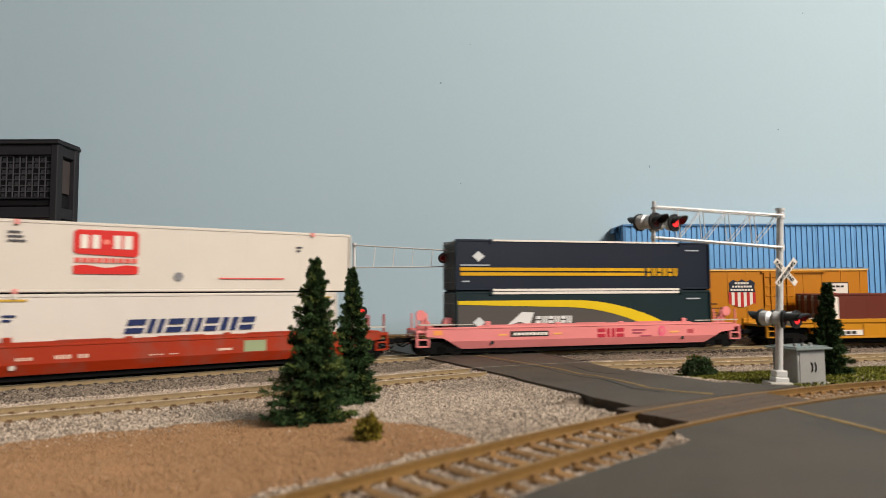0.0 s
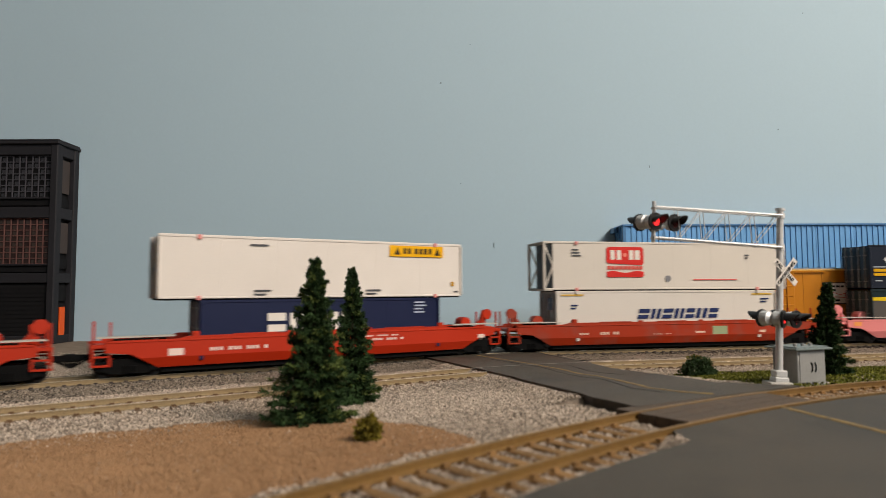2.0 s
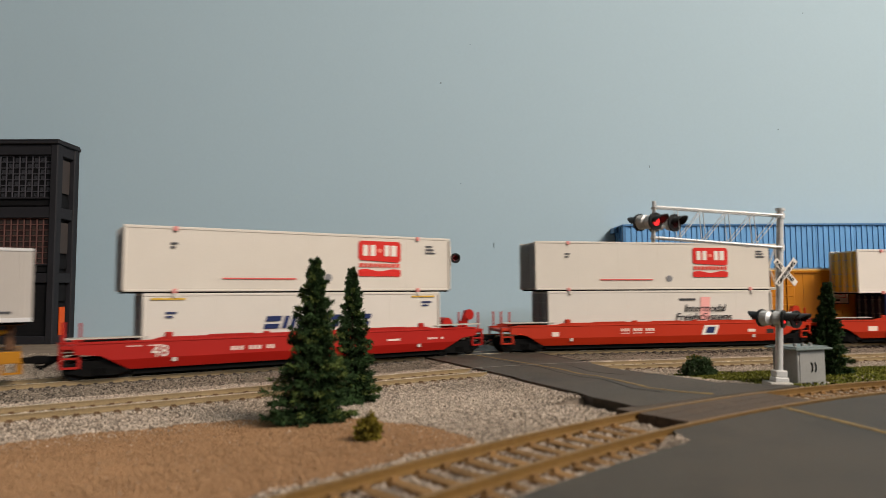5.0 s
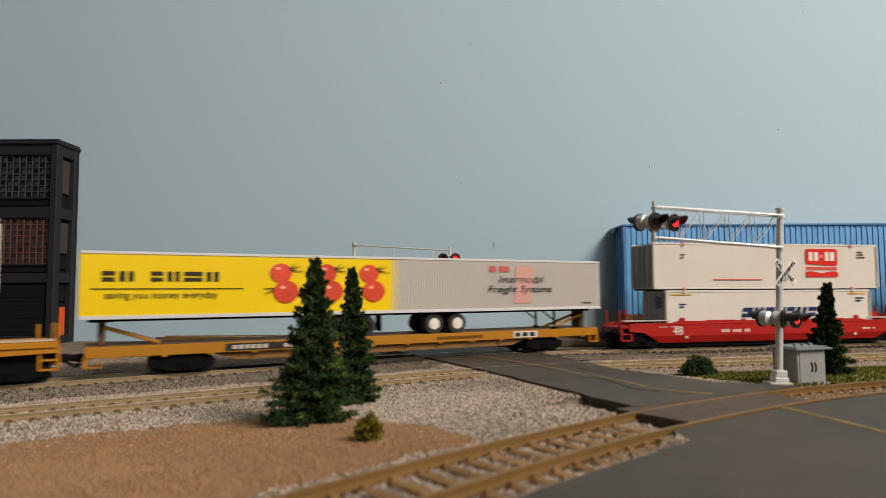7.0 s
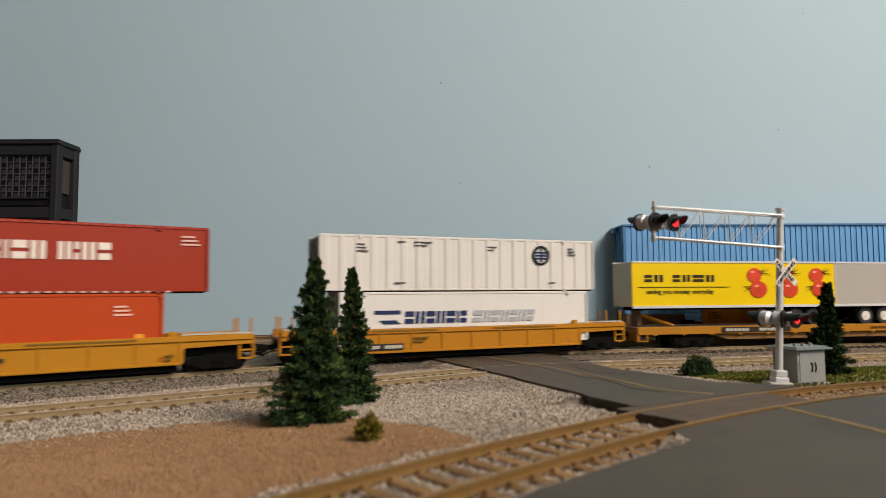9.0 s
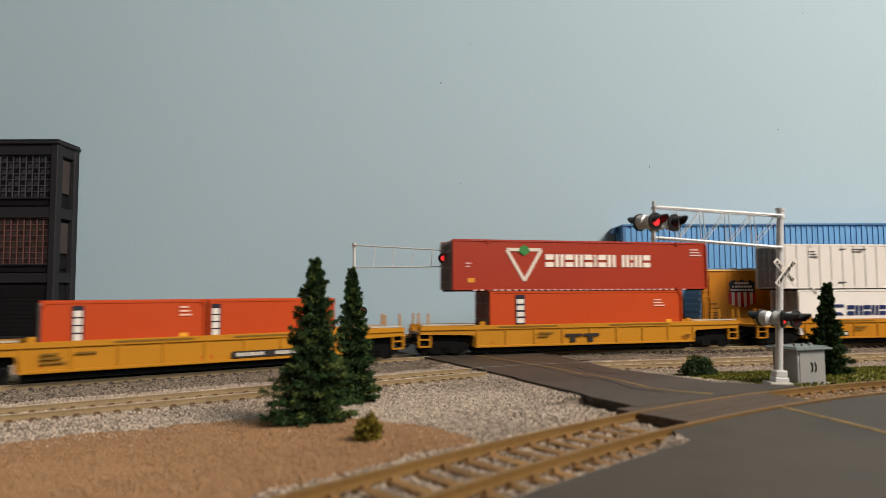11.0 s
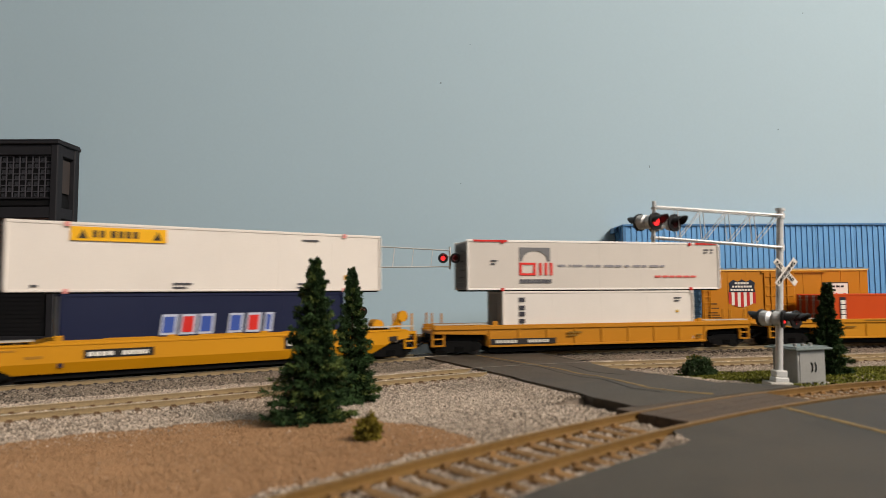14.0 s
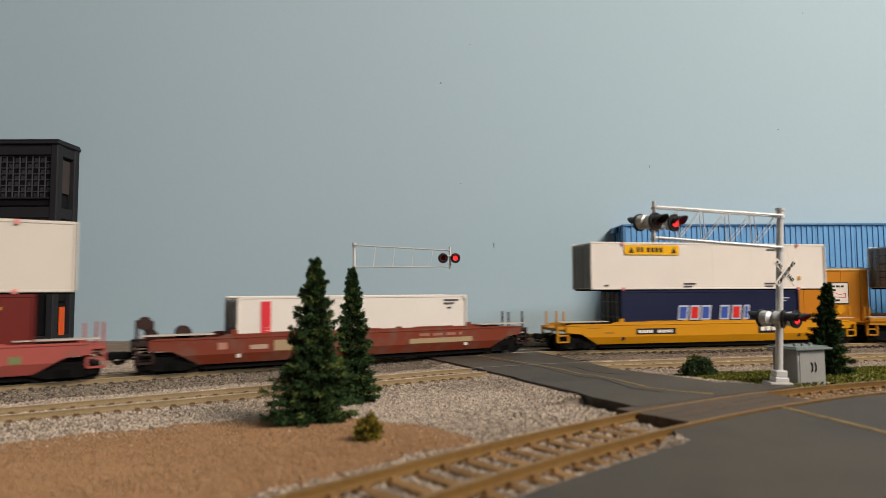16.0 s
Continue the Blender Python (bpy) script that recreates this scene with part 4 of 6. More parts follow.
def smooth_well(color, label, plates=(), grime=0.0, busy=(0, 1), patches=()):
    """A well car with plain plate sides that rise in a slope over the trucks."""
    car = tagged(empty("well_car"), label, "rail car", group="well cars of the train")
    m = paint(color, 0.5, grime)
    L = 10.22
    shape = [(-9.7, 1.08), (-8.75, 0.98), (-8.42, 0.8), (8.42, 0.8), (8.75, 0.98), (9.7, 1.08), (9.7, 1.5), (9.3, 1.56), (6.9, 1.56), (6.5, 1.66), (-6.5, 1.66), (-6.9, 1.56), (-9.3, 1.56), (-9.7, 1.5)]
    for y in (-1.33, 1.33):
        sg = 1 if y > 0 else -1
        side = part("side", prism(bmesh.new(), shape, y - 0.06, y + 0.06), m, car)
        part("top_chord", boxes((-9.6, 9.6, min(y, y + sg * 0.09), max(y, y + sg * 0.09), 1.46, 1.54), bevel=0.015), m, side)
        bm = bmesh.new()
        top = [bm.verts.new((x, y + sg * o, 0.8)) for x, o in ((-8.42, 0.06), (8.42, 0.06), (8.42, -0.04), (-8.42, -0.04))]
        low = [bm.verts.new((x, y + sg * o, 0.4)) for x, o in ((-7.72, -0.12), (7.72, -0.12), (7.72, -0.2), (-7.72, -0.2))]
        for k in range(4):
            bm.faces.new((top[k], top[(k + 1) % 4], low[(k + 1) % 4], low[k]))
        bm.faces.new(low)
        bmesh.ops.recalc_face_normals(bm, faces=bm.faces[:])
        part("lower_panel", bm, m, side)
        part("bottom_chord", boxes((-7.75, 7.75, y - sg * 0.2 - 0.05, y - sg * 0.2 + 0.09, 0.36, 0.42), bevel=0.01), m, side)
    part("floor", boxes((-7.6, 7.6, -1.2, 1.2, 0.38, 0.56), (-7.7, -7.5, -1.24, 1.24, 0.55, 1.5), (7.5, 7.7, -1.24, 1.24, 0.55, 1.5)), m, car)
    # Black belly block closes the see-through gap, standing in for shade.
    part("underframe", boxes((-7.5, 7.5, -1.02, 1.02, 0.14, 0.37)), M_BLACK, car, "black underframe block standing in for shade below")
    for x in (-6.2, -2.0, 2.0, 6.2):
        part("container_guide", boxes((x - 0.16, x + 0.16, -1.4, -1.28, 1.5, 1.86 if abs(x) > 5 else 1.74), bevel=0.03), m, car)
    for xa, xb in ((-4.6, -2.6), (-0.9, 1.0), (2.9, 5.2)):
        bar(car, "edge_lip", xa, xb, 1.64, 1.7, -1.33, m, slant=0.0, thick=0.07)
    for s, b in zip((-1, 1), busy):
        end_gear(car, s, paint("2E1A15", 0.6) if grime > 0.5 else m, L, b)
        truck(car, s * 8.75)
    for x0, x1, z0, z1, c, l in plates:
        if not l and x1 - x0 > 0.9:
            k = int((x1 - x0) / 0.22)
            blocks(car, "marking", x0, z0, (z1 - z0) * 0.9, [0.13 if i % 4 != 3 else -0.13 for i in range(k)], 0.07, -1.39, paint(c))
        else:
            bar(car, "number_panel" if l else "marking", x0, x1, z0, z1, -1.39, paint(c), l)
    for x0, x1, z0, z1, c in patches:
        bar(car, "patch", x0, x1, z0, z1, -1.39, paint(c), "beige repainted patch")
    return car


def ribbed_well(color, label, plates=(), busy=(0, 0)):
    """A well car with ribbed box sides and open trucks under high end decks."""
    car = tagged(empty("well_car"), label, "rail car", group="well cars of the train")
    m = paint(color, 0.5)
    L = 10.1
    for y in (-1.33, 1.33):
        sg = 1 if y > 0 else -1
        side = part("side", boxes((-6.9, 6.9, y - 0.05, y + 0.05, 0.46, 1.6)), m, car)
        part("top_chord", boxes((-10.0, 10.0, min(y - sg * 0.05, y + sg * 0.14), max(y - sg * 0.05, y + sg * 0.14), 1.4, 1.64), bevel=0.02), m, side)
        part("bottom_chord", boxes((-6.9, 6.9, min(y, y + sg * 0.12), max(y, y + sg * 0.12), 0.42, 0.54), bevel=0.02), m, side)
        for i in range(9):
            x = -6.82 + i * 1.705
            part("rib", boxes((x - 0.07, x + 0.07, min(y, y + sg * 0.11), max(y, y + sg * 0.11), 0.54, 1.4), bevel=0.02), m, side)
        for s in (-1, 1):
            part("end_sill", prism(bmesh.new(), [(s * 6.9, 0.95), (s * 7.05, 1.12), (s * 10.0, 1.2), (s * 10.0, 1.42), (s * 6.9, 1.42)], y - 0.05, y + 0.05), m, side)
    part("floor", boxes((-6.9, 6.9, -1.27, 1.27, 0.44, 0.58), (-7.0, -6.85, -1.27, 1.27, 0.5, 1.5), (6.85, 7.0, -1.27, 1.27, 0.5, 1.5)), m, car)
    # Black blocks stand in for shade under the floor, and gear under decks.
    part("underframe", boxes((-6.8, 6.8, -1.12, 1.12, 0.14, 0.43), (-10.0, -7.02, -0.95, 0.95, 0.78, 1.17), (7.02, 10.0, -0.95, 0.95, 0.78, 1.17)), M_BLACK, car, "black underframe block standing in for shade below")
    for x in (-6.5, 6.5):
        part("container_guide", boxes((x - 0.16, x + 0.16, -1.44, -1.3, 1.55, 1.85), bevel=0.03), m, car)
    for s, b in zip((-1, 1), busy):
        end_gear(car, s, m, L, b)
        truck(car, s * 8.5)
    for x0, x1, z0, z1, c, l in plates:
        bar(car, "number_panel" if l else "marking", x0, x1, z0, z1, -1.48 if z0 > 1.4 else -1.46, paint(c), l)
    return car


def panel_blocks(car, x, z, h, n, w, y, color):
    blocks(car, "panel_blocks", x, z, h, [w] * n, w * 0.35, y, paint(color))


def flat_car():
    """A long flat car with a fish-bellied sill and trailer hitches."""
    car = tagged(empty("flat_car"), "long yellow flat car carrying two road trailers", "rail car")
    m = paint("A87012", 0.5, 0.15)
    L = 13.5
    part("deck", boxes((-L, L, -1.3, 1.3, 1.16, 1.3), bevel=0.02), mat("deck_brown", rgb("6B5238"), 0.8, vary=0.2, scale=90), car, "worn brown deck")
    for y in (-1.33, 1.33):
        side = part("side_sill", boxes((-L, L, y - 0.05, y + 0.05, 0.86, 1.32), bevel=0.02), m, car)
        # Belly plate gets a darker brown, so its shade is put into the colour.
        part("fish_belly", prism(bmesh.new(), [(-8.6, 0.86), (-7.4, 0.5), (7.4, 0.5), (8.6, 0.86)], y * 0.82 - 0.05, y * 0.82 + 0.05), mat("sill_shadow_brown", rgb("7A5424"), 0.7, vary=0.15), side, "lower sill with its shade painted in darker brown")
        for i in range(14):
            x = -12.4 + i * 1.9
            part("stake_pocket", boxes((x - 0.1, x + 0.1, y - 0.08, y + 0.08, 0.8, 0.9)), m, side)
    for s in (-1, 1):
        part("end_beam", boxes((min(s * L, s * (L - 0.15)), max(s * L, s * (L - 0.15)), -1.3, 1.3, 0.5, 1.3), bevel=0.02), m, car)
        part("step", boxes((min(s * L, s * (L - 0.6)), max(s * L, s * (L - 0.6)), -1.36, -1.2, 0.45, 0.52), (s * L - 0.04, s * L + 0.04, -1.36, -1.2, 0.45, 0.9), (s * (L - 0.6) - 0.04, s * (L - 0.6) + 0.04, -1.36, -1.2, 0.45, 0.9)), m, car)
        truck(car, s * 9.7)
        coupler(car, s * L, s)
    for x, s in ((-12.9, 1), (13.1, -1)):
        hitch = empty("hitch")
        hitch.parent = car
        bm = bmesh.new()
        box(bm, x - 0.15, x + 0.15, -0.45, 0.45, 1.3, 2.35, bevel=0.04)
        box(bm, x - 0.45, x + 0.45, -0.55, 0.55, 2.28, 2.4, bevel=0.03)
        part("hitch_post", bm, mat("hitch_brown", rgb("5A3A20"), 0.7, vary=0.15), hitch)
        bm = bmesh.new()
        for y in (-0.4, 0.4):
            rod(bm, (x + s * 2.3, y, 1.34), (x + s * 0.1, y, 2.05), 0.08, 6)
        part("hitch_brace", bm, m, hitch)
    bar(car, "number_panel", -8.0, -3.2, 0.93, 1.25, -1.385, paint("2E2622"), "dark number panel")
    panel_blocks(car, -7.7, 1.0, 0.18, 6, 0.2, -1.4, "B9B4A8")
    panel_blocks(car, -5.4, 1.0, 0.18, 6, 0.2, -1.4, "B9B4A8")
    panel_blocks(car, 2.6, 1.0, 0.15, 14, 0.15, -1.385, "5A3A14")
    bar(car, "number_panel", 7.4, 9.0, 0.92, 1.26, -1.385, paint("D8D4CC"), "white panel with dark marks")
    panel_blocks(car, 7.5, 0.98, 0.22, 3, 0.36, -1.4, "26262A")
    return car


# ---- the train ----
SPEEDS = [(0, 14.05), (3, 14.05), (6, 14.7), (16, 14.7)]
MOVING = []


def run(t):
    """How far the train has gone at t seconds."""
    d = 0.0
    for (ta, va), (tb, vb) in zip(SPEEDS, SPEEDS[1:]):
        if t <= ta:
            break
        e = min(t, tb)
        d += (va + va + (vb - va) * (e - ta) / (tb - ta)) / 2 * (e - ta)
    return d


def train_pose(s, half=8.7):
    xa, ya, _ = main_line(s - half)
    xb, yb, _ = main_line(s + half)
    return P((xa + xb) / 2, (ya + yb) / 2, 0, 0, 0, math.degrees(math.atan2(yb - ya, xb - xa)))


def ride(mid, car, *loads, half=8.7):
    """Couples a car into the train; each load sits at x and z on it."""
    MOVING.append((car, mid, 0.0, 0.0, half))
    for ob, x, z in loads:
        MOVING.append((ob, mid, x, z, half))


LOW, UP = 0.6, 3.5
DARK_PANEL = ("2A2624", "dark number panel")


def ttx_plate(car, x, z, w=1.5, h=0.5, y=-1.39):
    bar(car, "name_panel", x, x + w, z, z + h, y, BLACK, "black name panel")
    panel_blocks(car, x + 0.15, z + 0.14, h - 0.26, 3, 0.3, y - 0.02, "E4E0D8")


# leading yellow car
car = ribbed_well("B87C10", "yellow ribbed well car with a single brown container")
bar(car, "number_panel", -6.7, -3.6, 0.62, 0.95, -1.46, paint("D8D4CC"), "pale panel with dark marks")
panel_blocks(car, -6.4, 0.7, 0.18, 6, 0.3, -1.48, "2A2624")
brown = container(12.19, "5E281C", "brown-red container with a white square, in the well", 2.65, end_color="5A2A20")
bar(brown, "white_square", -6.0, -5.1, 0.7, 2.45, FACE, WHITE, "white painted square")
marks(brown, [(-5.9, 2.2, 0.5, 3)], y=FACE - 0.02, material=RED)
ride(35.9, car, (brown, 0, LOW))

# pink car
car = smooth_well("DB8280", "bright pink well car with red markings", busy=(1, 1), plates=[(-4.9, -2.6, 0.98, 1.28, "2A2624", "dark number panel"), (-9.3, -8.8, 1.15, 1.4, "E89A50", ""), (-5.6, -5.1, 1.05, 1.15, "E8A860", ""), (-2.3, -1.8, 1.05, 1.15, "E8A860", ""), (5.2, 5.8, 1.0, 1.1, "E8A860", ""), (6.4, 6.8, 0.95, 1.2, "B04A50", "")])
panel_blocks(car, -4.7, 1.05, 0.15, 9, 0.17, -1.41, "E4E0D8")
blocks(car, "name_blocks", 0.45, 0.83, 0.5, [0.5, 0.5, 0.5], 0.1, -1.39, paint("B0283A"), stroke=0.16, label="dark red name blocks")
plate(car, "ribbon_mark", disc(4.65, 1.12, 0.24, 0.3, 14), -1.39, paint("E0607C"), "rose ribbon shape")
plate(car, "ribbon_mark", disc(4.65, 1.14, 0.09, 0.14, 10), -1.41, paint("DB8280"))
marks(car, [(2.7, 1.25, 0.9, 2), (3.2, 0.9, 0.9, 1)], y=-1.39, material=paint("A0485A"))
ride(13.5, car, (rapido_lower(), 0.06, LOW), (rapido_upper(), 0.06, UP))

# red cars
car = smooth_well("9A2C0A", "worn red well car with plain sides", grime=0.35, busy=(1, 0), plates=[(-5.9, -4.9, 0.95, 1.08, "D8BCA8", ""), (-4.6, -3.1, 0.95, 1.12, "D8BCA8", ""), (-1.2, 0.2, 0.9, 0.95, "D8BCA8", ""), (1.6, 2.2, 0.95, 1.05, "D8BCA8", ""), (6.0, 6.4, 0.9, 1.05, "D8BCA8", "")])
bar(car, "green_patch", 2.75, 3.75, 0.84, 1.34, -1.39, paint("8E9B78"), "faded green painted patch")
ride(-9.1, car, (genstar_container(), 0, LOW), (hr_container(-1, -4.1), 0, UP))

car = smooth_well("AE2A0A", "red well car with small white markings", busy=(0, 1), plates=[(-7.3, -6.7, 0.85, 1.15, "E4CFC4", ""), (-5.6, -2.6, 0.98, 1.15, "E4CFC4", ""), (1.7, 3.9, 1.28, 1.36, "E4CFC4", ""), (2.2, 4.2, 1.08, 1.2, "E4CFC4", ""), (8.6, 9.0, 0.95, 1.15, "E4CFC4", "")])
ride(-30.3, car, (cast_container(), 0.05, LOW), (jb_container(15.4, False, "D9AE3E"), -0.1, UP - 0.31))

car = smooth_well("AE2A0A", "red well car with a white and blue emblem", busy=(0, 1), plates=[(-7.2, -6.8, 0.9, 1.15, "E4CFC4", ""), (-2.9, -0.3, 1.12, 1.3, "E4CFC4", ""), (-2.9, -0.3, 0.98, 1.04, "E4CFC4", ""), (5.6, 6.1, 0.95, 1.12, "E4CFC4", ""), (6.9, 7.4, 0.85, 1.1, "2A2624", "")])
plate(car, "emblem", [(2.4, 0.83), (3.4, 0.83), (3.6, 1.4), (2.6, 1.4)], -1.39, WHITE, "white and blue emblem")
plate(car, "emblem", [(2.65, 0.93), (3.2, 0.93), (3.35, 1.3), (2.8, 1.3)], -1.41, NAVY)
ride(-52.1, car, (intermodal_container(), 0, LOW), (hr_container(1, 2.1), -0.1, UP))

car = smooth_well("A31A10", "bright red well car with a large white number", busy=(0, 1), plates=[(-3.6, -1.2, 0.95, 1.15, "E4CFC4", ""), (-7.8, -6.2, 1.3, 1.36, "E4CFC4", ""), (4.2, 4.9, 1.0, 1.1, "E4CFC4", ""), (6.6, 7.8, 0.98, 1.1, "E4CFC4", "")])
words(car, "number", "48", 0.5, -6.9, 0.85, -1.4, WHITE, "white painted number")
ride(-74.0, car, (genstar_container(), 0.05, LOW), (hr_container(0, 2.6), 0, UP))

# flat car with trailers
ride(-99.0, flat_car(), (yellow_trailer(), -6.65, 1.3), (grey_trailer(), 6.95, 1.3), half=9.7)

# yellow cars
car = ribbed_well("B17410", "yellow ribbed well car with a dark number panel", plates=[(-6.2, -3.9, 0.58, 0.9, *DARK_PANEL)], busy=(0, 0))
panel_blocks(car, -6.0, 0.66, 0.16, 4, 0.16, -1.48, "C9C4B8")
panel_blocks(car, -4.9, 0.66, 0.16, 5, 0.14, -1.48, "C9C4B8")
marks(car, [(-3.4, 1.2, 0.9, 2), (-5.6, 1.58, 4.2, 1), (1.2, 1.58, 4.6, 1)], y=-1.475, material=paint("7A5A1C"))
ride(-123.6, car, (conrail_container(), 0.1, LOW), (bn_container(), -0.15, UP))

car = ribbed_well("B57A12", "yellow ribbed well car with bold dark blocks on its side", busy=(0, 0))
bar(car, "name_blocks", -1.55, -0.55, 0.92, 1.08, -1.46, paint("2A2624"), "dark bold name block")
bar(car, "name_blocks", -1.25, -0.95, 0.6, 0.92, -1.46, paint("2A2624"))
bar(car, "name_blocks", -0.45, 0.55, 0.92, 1.08, -1.46, paint("2A2624"))
bar(car, "name_blocks", -0.15, 0.15, 0.6, 0.92, -1.46, paint("2A2624"))
marks(car, [(-3.2, 1.2, 0.9, 2), (-5.6, 1.58, 4.2, 1), (1.2, 1.58, 4.6, 1), (6.2, 0.9, 0.4, 2)], y=-1.475, material=paint("7A5A1C"))
ride(-145.3, car, (red_container(12.19, (-4.55,), 0.55, "bright red container with an upright dark name panel, in the well", [(4.2, 2.4, 0.7, 3)]), 0.05, LOW), (tire_container(), -0.1, UP))

car = ribbed_well("B57A12", "yellow ribbed well car with a dark number panel", plates=[(1.1, 4.4, 0.58, 0.88, *DARK_PANEL)], busy=(0, 0))
panel_blocks(car, 1.3, 0.65, 0.16, 6, 0.16, -1.48, "C9C4B8")
panel_blocks(car, 3.1, 0.65, 0.16, 5, 0.16, -1.48, "C9C4B8")
marks(car, [(-6.2, 1.2, 0.9, 3), (-5.0, 1.2, 0.9, 1), (-3.6, 1.58, 3.6, 1), (1.2, 1.58, 3.6, 1)], y=-1.475, material=paint("7A5A1C"))
bar(car, "marking", 6.2, 6.5, 0.75, 1.1, -1.46, paint("4A3414"))
twenty = [(2.0, 2.35, 0.5, 3)]
ride(-166.8, car, (red_container(6.2, (-2.6 + 0.55,), 0.42, "short red container with an upright dark name panel", twenty, 2.62), -3.1, LOW), (red_container(6.0, (-2.9,), 0.42, "short red container with an upright dark name panel", twenty, 2.62), 3.1, LOW))

car = ribbed_well("B17410", "yellow ribbed well car with a low dark number panel", plates=[(-6.8, -2.9, 0.56, 0.88, *DARK_PANEL)], busy=(0, 0))
panel_blocks(car, -6.5, 0.64, 0.16, 6, 0.16, -1.48, "C9C4B8")
panel_blocks(car, -4.6, 0.64, 0.16, 6, 0.16, -1.48, "C9C4B8")
marks(car, [(-2.2, 1.2, 0.9, 2), (6.2, 0.9, 0.4, 2)], y=-1.475, material=paint("7A5A1C"))
ride(-188.6, car, (white_forty("white container with an upright column of dark blocks, in the well", "column"), 0.05, LOW), (cn_container(), 0, UP))

car = smooth_well("C28508", "bright yellow well car with black name panels", busy=(0, 1), plates=[(-5.3, -2.7, 0.92, 1.26, "1E1C1A", "black number panel"), (6.5, 7.2, 0.95, 1.15, "7A4A14", ""), (8.5, 9.0, 0.95, 1.2, "2A2624", ""), (-8.4, -7.6, 1.3, 1.36, "A0701C", ""), (-7.3, -6.7, 1.0, 1.1, "A0701C", "")])
panel_blocks(car, -5.15, 1.0, 0.17, 4, 0.18, -1.41, "E4E0D8")
panel_blocks(car, -3.9, 1.0, 0.17, 5, 0.15, -1.41, "E4E0D8")
ttx_plate(car, 2.95, 0.86, 1.75, 0.52)
bar(car, "marking", 2.9, 4.7, 1.42, 1.46, -1.43, paint("8A5A14"))
ride(-210.3, car, (wan_container(), -0.1, LOW), (jb_container(16.15, True, "8F8F90"), 0, UP))

# brown and faded pink cars
car = smooth_well("70301D", "weathered brown-red well car with beige patches", grime=0.6, busy=(1, 0), plates=[(-5.5, -4.7, 0.95, 1.15, "A89080", ""), (3.2, 6.2, 1.2, 1.35, "A87868", ""), (-6.9, -6.5, 1.0, 1.3, "A87868", "")], patches=[(-4.4, -2.9, 0.84, 1.32, "9A8768"), (2.6, 6.4, 0.83, 1.08, "9A8768")])
ride(-232.8, car, (white_forty("white container with a red upright panel, low in the well", "panel"), 0, LOW))

car = smooth_well("A14E46", "faded dusty pink well car", grime=0.4, busy=(0, 0), plates=[(4.6, 6.6, 0.9, 1.2, "D8A8A0", ""), (6.9, 7.3, 0.83, 1.12, "6E7A50", "")])
deep = container(14.63, "641A12", "deep red-brown container with faint yellow marks", end_color="5A2018")
bar(deep, "marking", 4.9, 6.2, 2.3, 2.42, FACE, paint("C8A040"), "faint yellow writing")
top = container(16.15, "CBC4B9", "plain white container stacked on top", end_color="8E8E90", castings="D88A84")
ride(-254.4, car, (deep, 0.4, LOW), (top, 1.0, UP))


def motions():
    for ob, mid, x, z, half in MOVING:
        walk(ob, [(i * 0.5, train_pose(mid + run(i * 0.5), half) @ P(x, 0, z)) for i in range(33)])
    spins = [(i / 30, math.degrees(run(i / 30) / 0.42)) for i in range(481)]
    for ws, x in WHEELSETS:
        walk(ws, [(t, P(x, 0, 0.42, 0, a, 0)) for t, a in spins])
    for lens, shows in FLASHERS:
        walk(lens[0], flash_rows(lens[1], shows))


